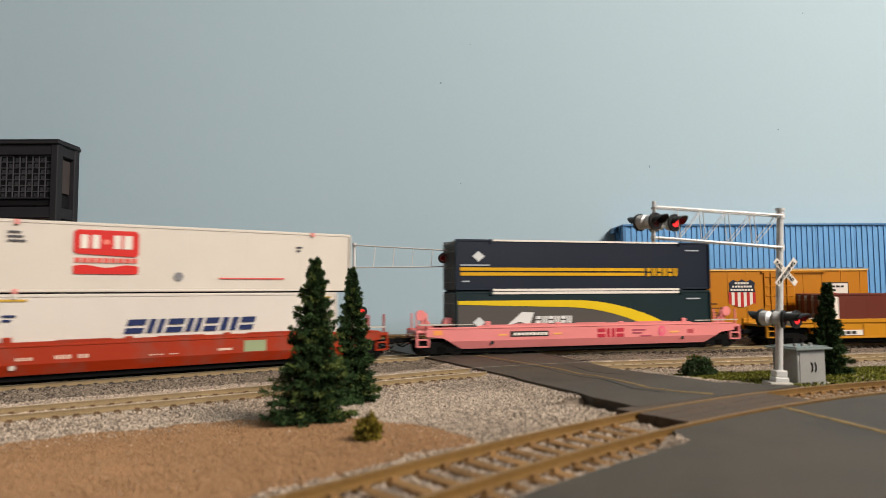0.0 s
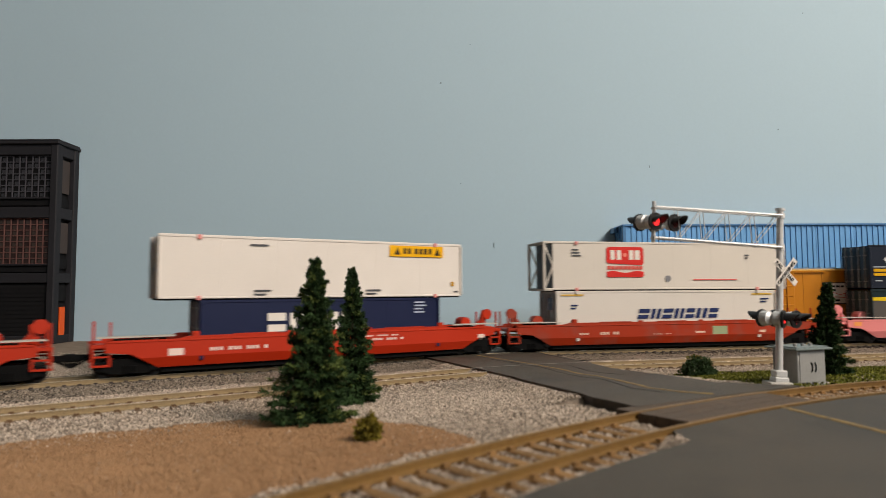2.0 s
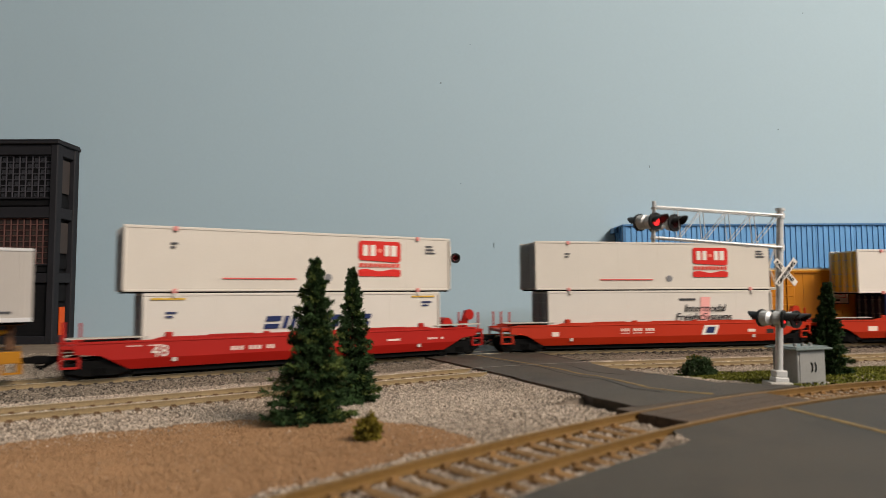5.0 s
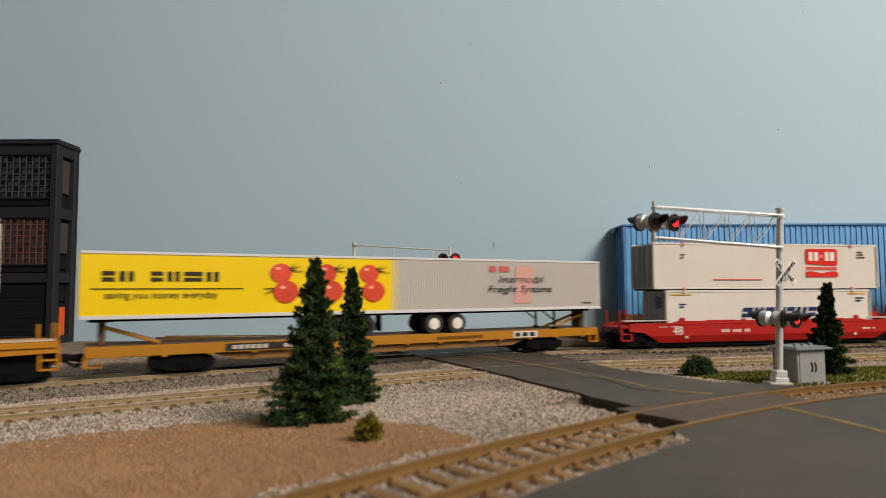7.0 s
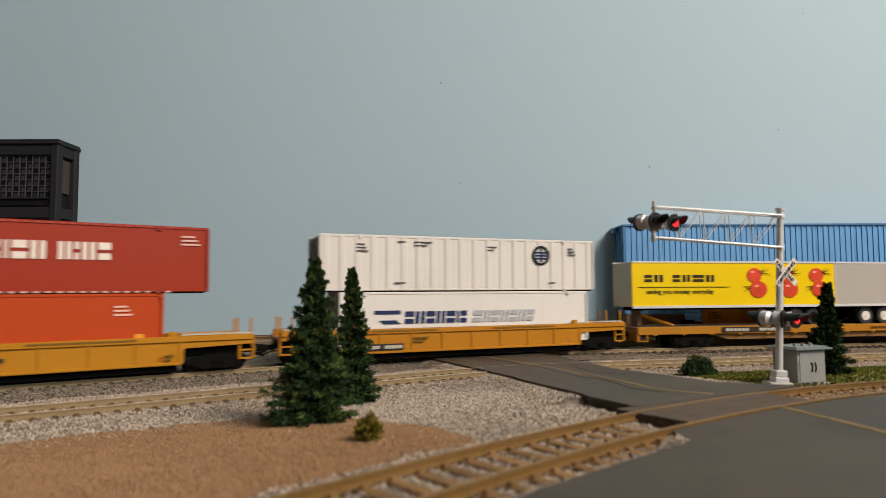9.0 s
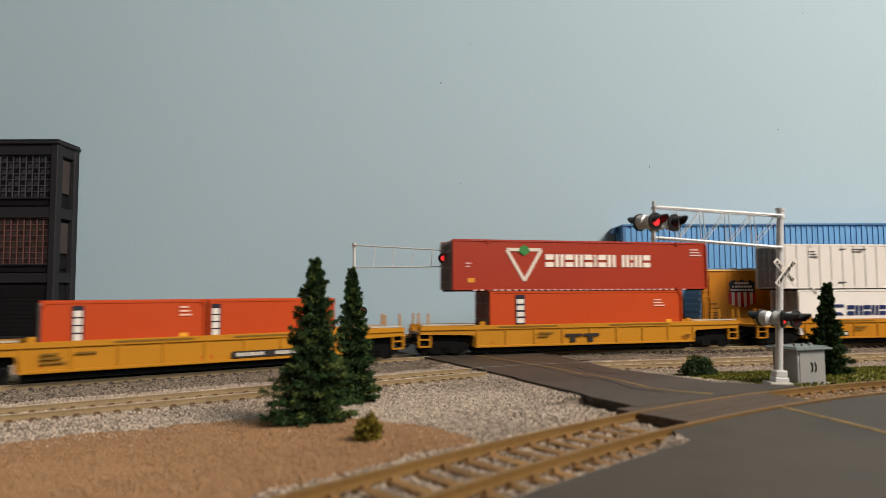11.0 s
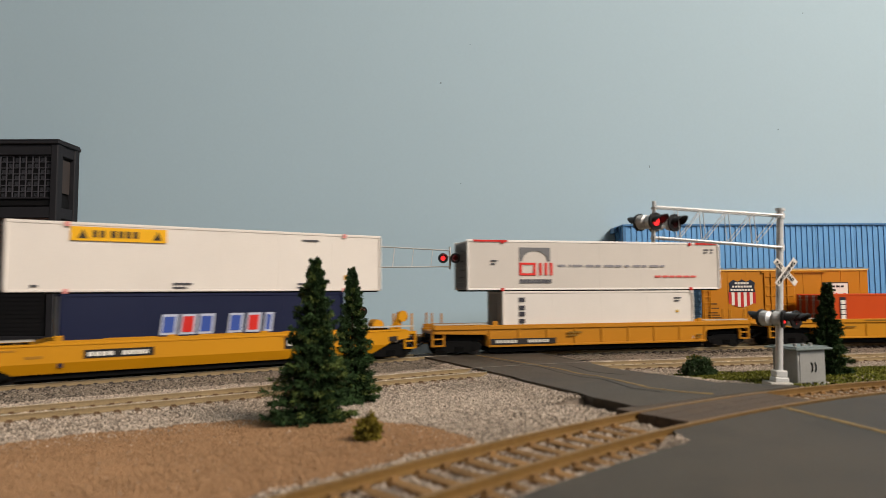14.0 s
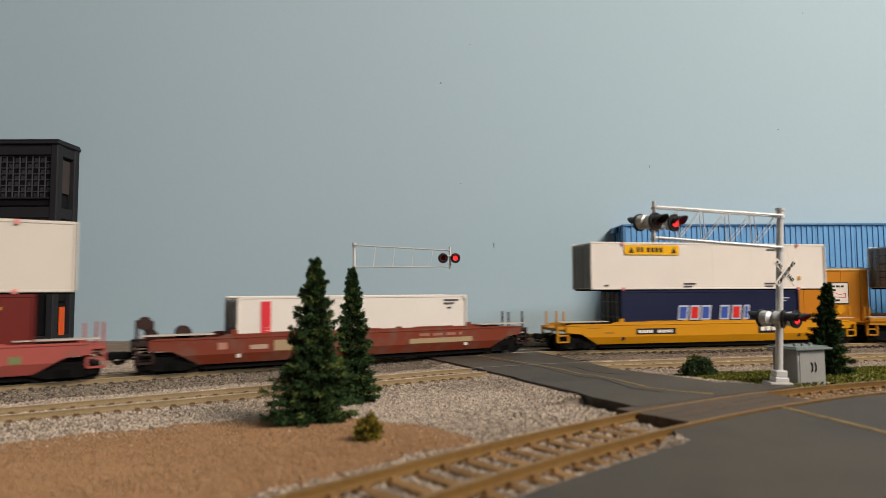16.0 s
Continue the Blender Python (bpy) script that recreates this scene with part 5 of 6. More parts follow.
# ---- buildings against the wall ----
def black_building():
    """Charcoal block with framed storeys and wire-grid windows, standing against the wall."""
    b = tagged(empty("factory_building"), "charcoal grey factory building with grid windows against the wall", "building")
    m, m2 = M_GREYBLACK, mat("charcoal_dark", rgb("131315"), 0.7, vary=0.12, scale=60, spec=0.2)
    m3 = mat("charcoal_brown_panel", rgb("3B3330"), 0.7, vary=0.15, scale=70)
    x0, x1, y0, y1, z0, z1 = -40.0, -29.4, 48.5, 51.45, -0.32, 15.2
    part("core", boxes((x0 + 0.3, x1 - 0.45, y0 + 0.5, y1, z0, z1 - 0.3)), m2, b, "dark recessed wall")
    for px0, px1 in ((x1 - 0.55, x1), (x1 - 6.4, x1 - 5.6)):
        part("pillar", boxes((px0, px1, y0, y0 + 0.75, z0, z1 - 0.2), bevel=0.06), m, b)
    part("pillar", boxes((x1 - 0.55, x1, y1 - 0.65, y1, z0, z1 - 0.2), bevel=0.06), m, b)
    for za, zb in ((14.1, 14.95), (9.25, 10.1), (4.3, 5.05), (z0, 0.3)):
        part("band", boxes((x0, x1 - 0.56, y0 + 0.08, y0 + 0.7, za, zb), bevel=0.04), m, b)
        part("band", boxes((x1 - 0.5, x1 - 0.06, y0 + 0.76, y1 - 0.66, za, zb), bevel=0.04), m, b)
    part("cornice", boxes((x0, x1 + 0.12, y0 - 0.14, y1, z1 - 0.28, z1 - 0.05), (x0, x1 + 0.05, y0 - 0.05, y1, z1 - 0.05, z1 + 0.1), bevel=0.04), m, b)
    grille_m = (mat("grille_grey", rgb("4A4A50"), 0.5, vary=0.1), mat("grille_rust", rgb("6B4A44"), 0.6, vary=0.15))
    for (za, zb), gm, back in (((10.85, 14.05), grille_m[0], m2), ((5.75, 9.2), grille_m[1], mat("window_brown", rgb("2A1B1A"), 0.6, vary=0.15))):
        for xa, xb in ((x1 - 5.55, x1 - 0.6), (x0, x1 - 6.45)):
            win = part("window", boxes((xa, xb, y0 + 0.42, y0 + 0.48, za, zb)), back, b)
            bm = bmesh.new()
            n = max(4, int((xb - xa) / 0.46))
            for i in range(n + 1):
                x = xa + (xb - xa) * i / n
                box(bm, x - 0.03, x + 0.03, y0 + 0.26, y0 + 0.34, za, zb)
            k = int((zb - za) / 0.42)
            for i in range(k + 1):
                z = za + (zb - za) * i / k
                box(bm, xa, xb, y0 + 0.28, y0 + 0.33, z - 0.03, z + 0.03)
            part("grille", bm, gm, win)
            bm = bmesh.new()
            for i in range(n):
                for j in range(k):
                    if (i * 7 + j * 5) % 3:
                        xa2, za2 = xa + (xb - xa) * i / n, za + (zb - za) * j / k
                        box(bm, xa2 + 0.1, xa2 + 0.34, y0 + 0.38, y0 + 0.42, za2 + 0.08, za2 + 0.32)
            part("pane", bm, mat("pane_grey", rgb("37383D"), 0.3, vary=0.1) if gm is grille_m[0] else m3, win)
            part("sill", boxes((xa, xb, y0 + 0.12, y0 + 0.5, za - 0.14, za), bevel=0.03), m, win)
            part("spandrel", boxes((xa, xb, y0 + 0.3, y0 + 0.45, za - 0.62, za - 0.15)), m2, win)
    door = part("roller_door", boxes((x1 - 5.55, x1 - 0.6, y0 + 0.3, y0 + 0.45, 0.3, 4.2)), m2, b, "dark closed roller door")
    for i in range(12):
        part("slat", boxes((x1 - 5.5, x1 - 0.65, y0 + 0.26, y0 + 0.3, 0.35 + i * 0.32, 0.6 + i * 0.32)), m2, door)
    for za, zb, mm in ((11.3, 13.9, m3), (10.2, 10.9, m2), (6.6, 9.0, m3), (5.4, 6.2, m2), (2.9, 4.2, m2)):
        part("side_panel", boxes((x1 - 0.36, x1 - 0.3, y0 + 0.9, y1 - 0.8, za, zb)), mm, b)
    part("side_door", boxes((x1 - 0.36, x1 - 0.28, y0 + 0.9, y1 - 0.8, z0, 2.7)), m2, b)
    part("orange_panel", boxes((x1 - 0.28, x1 - 0.14, y0 + 1.2, y1 - 1.1, z0, 2.45), bevel=0.03), paint("D9561E"), b, "bright orange upright panel")
    return b


def blue_building():
    """Low-relief metal building with ribbed blue sheets."""
    b = tagged(empty("metal_building"), "bright blue ribbed metal building against the wall", "building")
    m = mat("blue_sheet_metal", rgb("5C98CA"), 0.5, vary=0.06, scale=40, bump=0.05)
    trim = mat("blue_trim", rgb("3B6F9C"), 0.45, vary=0.06)
    x0, x1, y0, y1, z0, z1 = 13.85, 62.0, 49.0, 51.45, 1.7, 8.55
    part("core", boxes((x0 + 0.1, x1, y0 + 0.1, y1, z0, z1 - 0.1)), trim, b)
    part("foundation", boxes((x0, x1, y0 - 0.05, y1, -0.32, z0), bevel=0.04), mat("brown_foundation", rgb("6B4A32"), 0.75, vary=0.15), b, "brown foundation wall")
    x = x0
    while x < x1 - 0.5:
        xe = min(x + 2.94, x1)
        bm = bmesh.new()
        ribbed(bm, x + 0.01, xe - 0.01, y0, y0 + 0.1, z0, z1 - 0.15, [x + (xe - x) * (i + 0.5) / 7 for i in range(7)], 0.08, 0.07)
        part("wall_sheet", bm, m, b)
        x = xe
    bm = bmesh.new()
    box(bm, x0, x0 + 0.1, y0 + 0.1, y1, z0, z1 - 0.15)
    for i in range(5):
        yr = y0 + 0.3 + i * 0.47
        box(bm, x0 - 0.08, x0 + 0.02, yr - 0.09, yr + 0.09, z0, z1 - 0.15, bevel=0.02)
    part("end_sheet", bm, m, b)
    part("roof_trim", boxes((x0 - 0.15, x1, y0 - 0.18, y1, z1 - 0.16, z1), bevel=0.03), trim, b, "darker blue roof edge")
    part("corner_trim", boxes((x0 - 0.1, x0 + 0.14, y0 - 0.13, y0 + 0.12, z0, z1 - 0.16), bevel=0.02), trim, b)
    part("gutter_box", boxes((x0 - 0.42, x0 - 0.16, y0 + 1.2, y1, z1 - 0.55, z1 - 0.1), bevel=0.04), trim, b)
    return b


def boxcar():
    """A standing freight car with sliding door, ladders and ribbed ends."""
    c = tagged(empty("boxcar"), "yellow boxcar with a shield emblem standing on the back track", "boxcar")
    y_paint = paint("B57208", 0.45)
    L, w = 5.73, 1.5
    part("body", boxes((-L, L, -w, w, 0.85, 4.42), bevel=0.03), y_paint, c)
    part("roof", boxes((-L - 0.08, L + 0.08, -w - 0.06, w + 0.06, 4.42, 4.52), *[(-L + 0.5 + i * 0.97, -L + 0.58 + i * 0.97, -w, w, 4.52, 4.58) for i in range(12)], bevel=0.01), mat("roof_galvanised", rgb("8E9499"), 0.5, metal=0.4, vary=0.1), c, "grey ribbed roof")
    part("roof_edge", boxes((-L, L, -w - 0.08, -w, 4.36, 4.44)), paint("E9B75A"), c)
    part("end_wall", boxes((-L - 0.05, -L - 0.004, -w + 0.02, w - 0.02, 0.9, 4.38), bevel=0.01), mat("end_blue_grey", rgb("5E7F98"), 0.5, vary=0.08), c, "blue-grey ribbed end wall")
    for i in range(8):
        part("end_rib", boxes((-L - 0.14, -L - 0.05, -w + 0.08, w - 0.08, 1.1 + i * 0.4, 1.32 + i * 0.4), bevel=0.02), mat("end_blue_grey", rgb("5E7F98")), c)
    part("side_sill", boxes((-L, L, -w - 0.04, -w, 0.7, 0.95)), y_paint, c)
    door = part("door", boxes((-1.45, 0.6, -w - 0.1, -w, 0.95, 4.25), bevel=0.02), y_paint, c)
    for z in (1.3, 1.95, 2.6, 3.25, 3.9):
        part("door_rib", boxes((-1.35, 0.5, -w - 0.15, -w - 0.1, z, z + 0.1), bevel=0.015), y_paint, door)
    for x in (-1.0, 0.1):
        part("lock_bar", boxes((x - 0.04, x + 0.04, -w - 0.18, -w - 0.1, 1.0, 4.2)), y_paint, door)
    for z in (0.92, 4.28):
        part("door_track", boxes((-1.6, 2.8, -w - 0.14, -w, z - 0.05, z + 0.03)), y_paint, c)
    for i in range(9):
        x = -5.2 + i * 1.3
        if not -1.6 < x < 0.8:
            part("side_seam", boxes((x - 0.04, x + 0.04, -w - 0.02, -w, 0.95, 4.36)), y_paint, c)
    for s in (-1, 1):
        bm = bmesh.new()
        for x in (s * (L - 0.12), s * (L - 0.55)):
            rod(bm, (x, -w - 0.12, 0.5), (x, -w - 0.12, 4.0 if s < 0 else 2.2), 0.025, 5)
        for i in range(9 if s < 0 else 5):
            rod(bm, (s * (L - 0.12), -w - 0.12, 0.6 + i * 0.4), (s * (L - 0.55), -w - 0.12, 0.6 + i * 0.4), 0.022, 5)
        part("ladder", bm, y_paint, c)
        truck(c, s * 4.1)
        WHEELSETS.pop()
        WHEELSETS.pop()
        coupler(c, s * L, s)
    for tr in [o for o in c.children if o.name.startswith("truck")]:
        for k, ws in enumerate([o for o in tr.children if o.name.startswith("wheelset")]):
            ws.location = ((-0.89 + 1.78 * k) * K, 0, 0.42 * K)
    y = -w - 0.022
    top = [(-3.85, 3.55), (-3.55, 3.75), (-3.25, 3.62), (-2.96, 3.78), (-2.67, 3.62), (-2.37, 3.75), (-2.07, 3.55), (-2.12, 3.2), (-2.04, 2.9), (-3.88, 2.9), (-3.8, 3.2)]
    plate(c, "shield_field", top, y, paint("1E2433"), "dark upper field of the shield emblem")
    for i in range(9):
        xa = -3.9 + i * 0.207
        drop = abs(i - 4) / 4
        plate(c, "shield_stripe", [(xa, 2.02 - 0.14 + drop ** 2 * 0.25), (xa + 0.2, 2.02 - 0.14 + min(1.0, abs(i - 3) / 4 if i > 4 else drop) ** 2 * 0.25), (xa + 0.2, 2.89), (xa, 2.89)], y, paint("B02A26") if i % 2 == 0 else WHITE)
    for z, n in ((3.45, 5), (3.22, 7), (2.99, 8)):
        blocks(c, "shield_blocks", -2.96 - n * 0.1, z, 0.13, [0.15] * n, 0.05, y - 0.02, WHITE)
    marks(c, [(-5.2, 2.15, 0.6, 1), (-5.35, 1.85, 0.9, 1), (-5.3, 1.55, 0.9, 3)], y=-w, material=paint("5A3A0C"))
    sign = part("sign_board", boxes((2.55, 4.35, -w - 0.06, -w, 2.05, 3.55), bevel=0.02), paint("2A2420"), c, "white board with dark frame")
    part("board_face", boxes((2.63, 4.27, -w - 0.08, -w - 0.06, 2.12, 3.48)), WHITE, sign)
    for z, ws in ((3.2, (0.2, 0.3, 0.25, 0.2)), (2.95, (0.3, 0.25)), (2.25, (0.5, 0.3))):
        blocks(sign, "board_blocks", 2.8, z, 0.13, list(ws), 0.08, -w - 0.08, BLACK)
    bm = bmesh.new()
    for a, b2 in (((2.8, 2.75), (3.3, 2.85)), ((3.3, 2.85), (3.7, 2.7)), ((3.7, 2.7), (4.1, 2.8)), ((2.9, 2.5), (3.4, 2.55)), ((3.4, 2.55), (4.1, 2.5)), ((2.8, 2.75), (2.9, 2.5)), ((4.1, 2.8), (4.1, 2.5))):
        rod(bm, (a[0], -w - 0.085, a[1]), (b2[0], -w - 0.085, b2[1]), 0.018, 4)
    part("board_map", bm, RED, sign)
    c.matrix_basis = P(23.47, BACK_Y, BACK_Z)
    return c


black_building()
blue_building()
boxcar()

# small chips and dents in the wall paint
for x, z, w, h in ((-0.12, 20.5, 0.16, 0.12), (16.75, 13.5, 0.08, 0.2), (4.1, 7.2, 0.07, 0.45), (1.44, 12.2, 0.12, 0.08), (27.3, 16.5, 0.12, 0.09), (29.7, 26.2, 0.1, 0.08), (2.3, 23.7, 0.08, 0.08)):
    tagged(part("wall_chip", prism(bmesh.new(), disc(x, z, w / 2, h / 2, 7), WALL_Y - 0.03, WALL_Y + 0.01), paint("72818A")), "small dark chip in the wall paint", "paint chip", group="chips in the wall")


# ---- crossing signals ----
M_LENS = mat("lens_dark_red", rgb("3A0A0C"), 0.2, vary=0.05)
M_LIT = glow("lens_lit_red", (1.0, 0.03, 0.03), 1.1)
M_BACK = mat("lamp_black", (0.01, 0.01, 0.011), 0.45, vary=0.1)
FLASHERS = []
FLASH_ON, FLASH_OFF, FLASH_CYCLE = 0.34, 1.065, 1.462


def flash_rows(base, lit_first):
    """The two-faced lens turns over at each change: lit_first shows its lit face at the start."""
    angle, rows = (180.0 if lit_first else 0.0), []
    rows.append((0, base @ pose(0, 0, 0, 0, 0, angle)))
    k = 0
    while True:
        for t in (FLASH_ON + k * FLASH_CYCLE, FLASH_OFF + k * FLASH_CYCLE):
            if t > 15.8:
                rows.append((16, base @ pose(0, 0, 0, 0, 0, angle)))
                return rows
            for i in range(4):
                rows.append((t + (i - 1) / 30, base @ pose(0, 0, 0, 0, 0, angle + 60 * i)))
            angle += 180
        k += 1


def lamp_head(parent, x, y, z, facing, side, silver):
    """A flashing lamp: round black target, hood, housing and a lens. facing: degrees from -y."""
    bm = bmesh.new()
    n = 24
    rings = [[bm.verts.new((r * math.cos(2 * math.pi * i / n), y2, r * math.sin(2 * math.pi * i / n))) for i in range(n)] for r, y2 in ((0.15, -0.04), (0.29, -0.04), (0.29, 0.04), (0.15, 0.04))]
    for k in range(4):
        for i in range(n):
            j = (i + 1) % n
            bm.faces.new((rings[k][i], rings[k][j], rings[(k + 1) % 4][j], rings[(k + 1) % 4][i]))
    bmesh.ops.recalc_face_normals(bm, faces=bm.faces[:])
    head = part("lamp_head", bm, M_BACK, parent, "black round target")
    head.matrix_basis = P(x, y, z, 0, 0, facing)
    bm = bmesh.new()
    for i in range(n):
        a, b = 2 * math.pi * i / n, 2 * math.pi * (i + 1) / n
        if math.sin((a + b) / 2) > -0.35:
            depth = -0.12 - 0.36 * max(0, (math.sin((a + b) / 2) + 0.35) / 1.35) ** 0.7
            quad = [bm.verts.new(c) for c in ((0.185 * math.cos(a), -0.03, 0.185 * math.sin(a)), (0.185 * math.cos(b), -0.03, 0.185 * math.sin(b)), (0.2 * math.cos(b), depth, 0.2 * math.sin(b)), (0.2 * math.cos(a), depth, 0.2 * math.sin(a)))]
            outer = [bm.verts.new((v.co.x * 1.08, v.co.y, v.co.z * 1.08)) for v in quad]
            bm.faces.new(quad)
            bm.faces.new(outer[::-1])
            bm.faces.new((quad[3], quad[2], outer[2], outer[3]))
    bmesh.ops.remove_doubles(bm, verts=bm.verts[:], dist=0.0005)
    part("hood", bm, M_BACK, head)
    bm = bmesh.new()
    rod(bm, (0, 0.04, 0), (0, 0.27, 0), 0.25, 16, 0.235)
    rod(bm, (0, 0.27, 0), (0, 0.37, 0), 0.235, 16, 0.09)
    part("housing", bm, M_SILVER if silver else M_BACK, head, "silver lamp housing" if silver else "")
    bm = bmesh.new()
    rod(bm, (0, -0.03, 0), (0, 0.0, 0), 0.14, 20)
    rod(bm, (0, 0.0, 0), (0, 0.03, 0), 0.14, 20)
    bmesh.ops.remove_doubles(bm, verts=bm.verts[:], dist=0.0001)
    bm.faces.ensure_lookup_table()
    for f in bm.faces:
        f.material_index = 1 if f.calc_center_median().y > 0.001 else 0
    lens = part("lens", bm, [M_LENS, M_LIT], head, "round red lens")
    FLASHERS.append(((lens, P(0, -0.02, 0)), side == "R"))
    return head


def crossing_signal(label, arm, length, low, gap, taper, mast_h, front, upper, lower, crossbuck, thick=1.0, rise=0.03, diagonals=True):
    """A cantilever crossing signal: mast on a footing, truss arm, lamps above and on the mast. arm: -1 or 1 along x."""
    s = tagged(empty("crossing_signal"), label, "crossing signal", group="crossing signals")
    bm = bmesh.new()
    rod(bm, (0, 0, 0.2), (0, 0, mast_h), 0.13 * thick, 16, 0.12 * thick)
    part("mast", bm, M_SILVER, s)
    part("footing", boxes((-0.42, 0.32, -0.3, 0.3, 0, 0.14), bevel=0.02), mat("concrete_grey", rgb("B9B5AE"), 0.8, vary=0.1), s, "pale footing slab")
    part("base", boxes((-0.22, 0.24, -0.2, 0.2, 0.14, 0.3), (-0.19, 0.2, -0.18, 0.18, 0.3, 0.52), bevel=0.03), M_SILVER, s)
    bm = bmesh.new()
    rod(bm, (0, 0, mast_h), (0, 0, mast_h + 0.08), 0.17 * thick, 14)
    for z in (low, low + gap):
        rod(bm, (0, 0, z - 0.09), (0, 0, z + 0.09), 0.16 * thick, 14)
    part("collar", bm, M_SILVER, s)
    e = arm * length
    for y in (-0.16, 0.16):
        bm = bmesh.new()
        rod(bm, (0, y, low), (e, y, low + rise), 0.042 * thick, 8)
        part("lower_chord", bm, M_SILVER, s)
        bm = bmesh.new()
        rod(bm, (0, y, low + gap), (e, y, low + gap - taper), 0.04 * thick, 8)
        part("upper_chord", bm, M_SILVER, s)
        n = 5
        for i in range(1, n):
            x = e * i / n
            zt = low + gap - taper * i / n
            bm = bmesh.new()
            rod(bm, (x, y, low + rise * i / n), (x + arm * 0.12, y, zt), 0.016, 5)
            if diagonals:
                rod(bm, (x + arm * 0.05, y, low + rise * i / n), (x - arm * length / n * 0.9, y, zt), 0.016, 5)
            part("truss_brace", bm, M_SILVER, s)
    bm = bmesh.new()
    rod(bm, (e, 0, low + rise - 0.15), (e, 0, low + gap - taper + 0.2), 0.07, 8)
    for z in (low + rise, low + gap - taper):
        rod(bm, (e, -0.2, z), (e, 0.2, z), 0.05, 6)
    rod(bm, (e - 0.4, -0.1, low + gap * 0.5), (e + 0.5, -0.1, low + gap * 0.5), 0.05, 6)
    part("end_post", bm, M_SILVER, s)
    for x, y, z, f, side in upper + lower:
        lamp_head(s, x, y, z, f, side, True)
    if lower:
        bm = bmesh.new()
        z = lower[0][2]
        rod(bm, (-0.55, 0, z), (0.5, 0, z), 0.05, 8)
        rod(bm, (0, 0, z - 0.12), (0, 0, z + 0.12), 0.17, 12)
        part("lamp_bracket", bm, M_SILVER, s)
    if crossbuck:
        x, z, f = crossbuck
        for k, (text, turn) in enumerate((("CROSSING", -50), ("RAIL   ROAD", 42))):
            y = -0.2 - 0.04 * (1 - k)
            bm = boxes((-0.56, 0.56, -0.02, 0.0, -0.105, 0.105), bevel=0.008)
            blade = part("blade", bm, WHITE, s, "white blade with black words")
            blade.matrix_basis = P(x, y, z, 0, 0, f) @ pose(0, 0, 0, 0, turn, 0)
            words(blade, "lettering", text, 0.113, -0.505, -0.055, -0.02, BLACK, "black words", stretch=1.28 if k == 0 else 1.02)
    return s


near_signal = crossing_signal("silver cantilever crossing signal with red flashing lamps and crossbuck", -1, 4.2, 4.55, 1.06, -0.12, 5.78, 0,
                              [(-4.25, -0.32, 5.22, 28, "L"), (-3.55, -0.12, 5.22, 28, "R"), (-4.6, 0.2, 5.22, 208, "R"), (-4.05, 0.45, 5.22, 208, "L")],
                              [(-0.06, -0.36, 2.2, 50, "L"), (0.48, -0.12, 2.2, 28, "R"), (-0.52, 0.1, 2.2, 208, "R"), (0.05, 0.4, 2.2, 208, "L")],
                              (0.08, 3.73, 14), thick=0.9, rise=0.16)
near_signal.matrix_basis = P(10.98, 21.28, 0.38, 0, 2.6, 0)
far_signal = crossing_signal("silver cantilever crossing signal beyond the main track", 1, 5.55, 5.22, 1.3, 0.34, 6.58, 0,
                             [(5.15, -0.3, 5.72, 4, "L"), (5.86, -0.3, 5.72, 4, "R")], [(-0.2, -0.36, 2.7, 4, "L"), (0.52, -0.36, 2.7, 4, "R")], None, thick=0.75, diagonals=False)
far_signal.matrix_basis = P(-5.15, 37.2, -0.3, 0, 0, 0)


def relay_cabinet():
    """A grey steel relay cabinet with an overhanging roof."""
    c = tagged(empty("relay_cabinet"), "grey steel relay cabinet with a flat overhanging roof", "cabinet")
    m = mat("cabinet_grey", rgb("8B8B88"), 0.5, vary=0.06, scale=80)
    part("body", boxes((0, 1.25, 0, 1.0, 0, 1.14), bevel=0.02), m, c)
    part("roof", boxes((-0.2, 1.42, -0.16, 1.16, 1.14, 1.2), (-0.08, 1.32, -0.05, 1.05, 1.2, 1.24), bevel=0.01), mat("cabinet_roof", rgb("6F7A78"), 0.5, vary=0.08), c, "darker grey-green roof")
    for x in (0.25, 0.6, 0.95):
        bm = bmesh.new()
        rod(bm, (x, 0.3, 1.24), (x, 0.3, 1.33), 0.06, 8)
        part("roof_vent", bm, m, c)
    part("door", boxes((0.08, 1.17, -0.025, 0.0, 0.06, 1.08), bevel=0.008), m, c)
    for x in (0.56, 0.72):
        bm = bmesh.new()
        for a, b in (((x, 0.4), (x + 0.05, 0.48)), ((x + 0.05, 0.48), (x + 0.05, 0.62)), ((x + 0.05, 0.62), (x, 0.72))):
            rod(bm, (a[0], -0.05, a[1]), (b[0], -0.05, b[1]), 0.018, 5)
        part("handle", bm, M_BLACK, c)
    part("plinth", boxes((-0.05, 1.3, -0.05, 1.05, -0.3, 0.03)), m, c)
    c.matrix_basis = P(11.68, 21.4, 0.39, 0, 0, 20)
    return c


relay_cabinet()


# ---- plants ----
def from_arrays(name, verts, faces, materials, slots=None, parent=None):
    me = bpy.data.meshes.new(name)
    me.from_pydata((np.asarray(verts) * K).tolist(), [], faces.tolist() if isinstance(faces, np.ndarray) else faces)
    for m in materials:
        me.materials.append(m)
    if slots is not None:
        me.polygons.foreach_set("material_index", np.asarray(slots, dtype=np.int32))
    me.update()
    ob = new(name, me)
    ob.parent = parent
    return ob


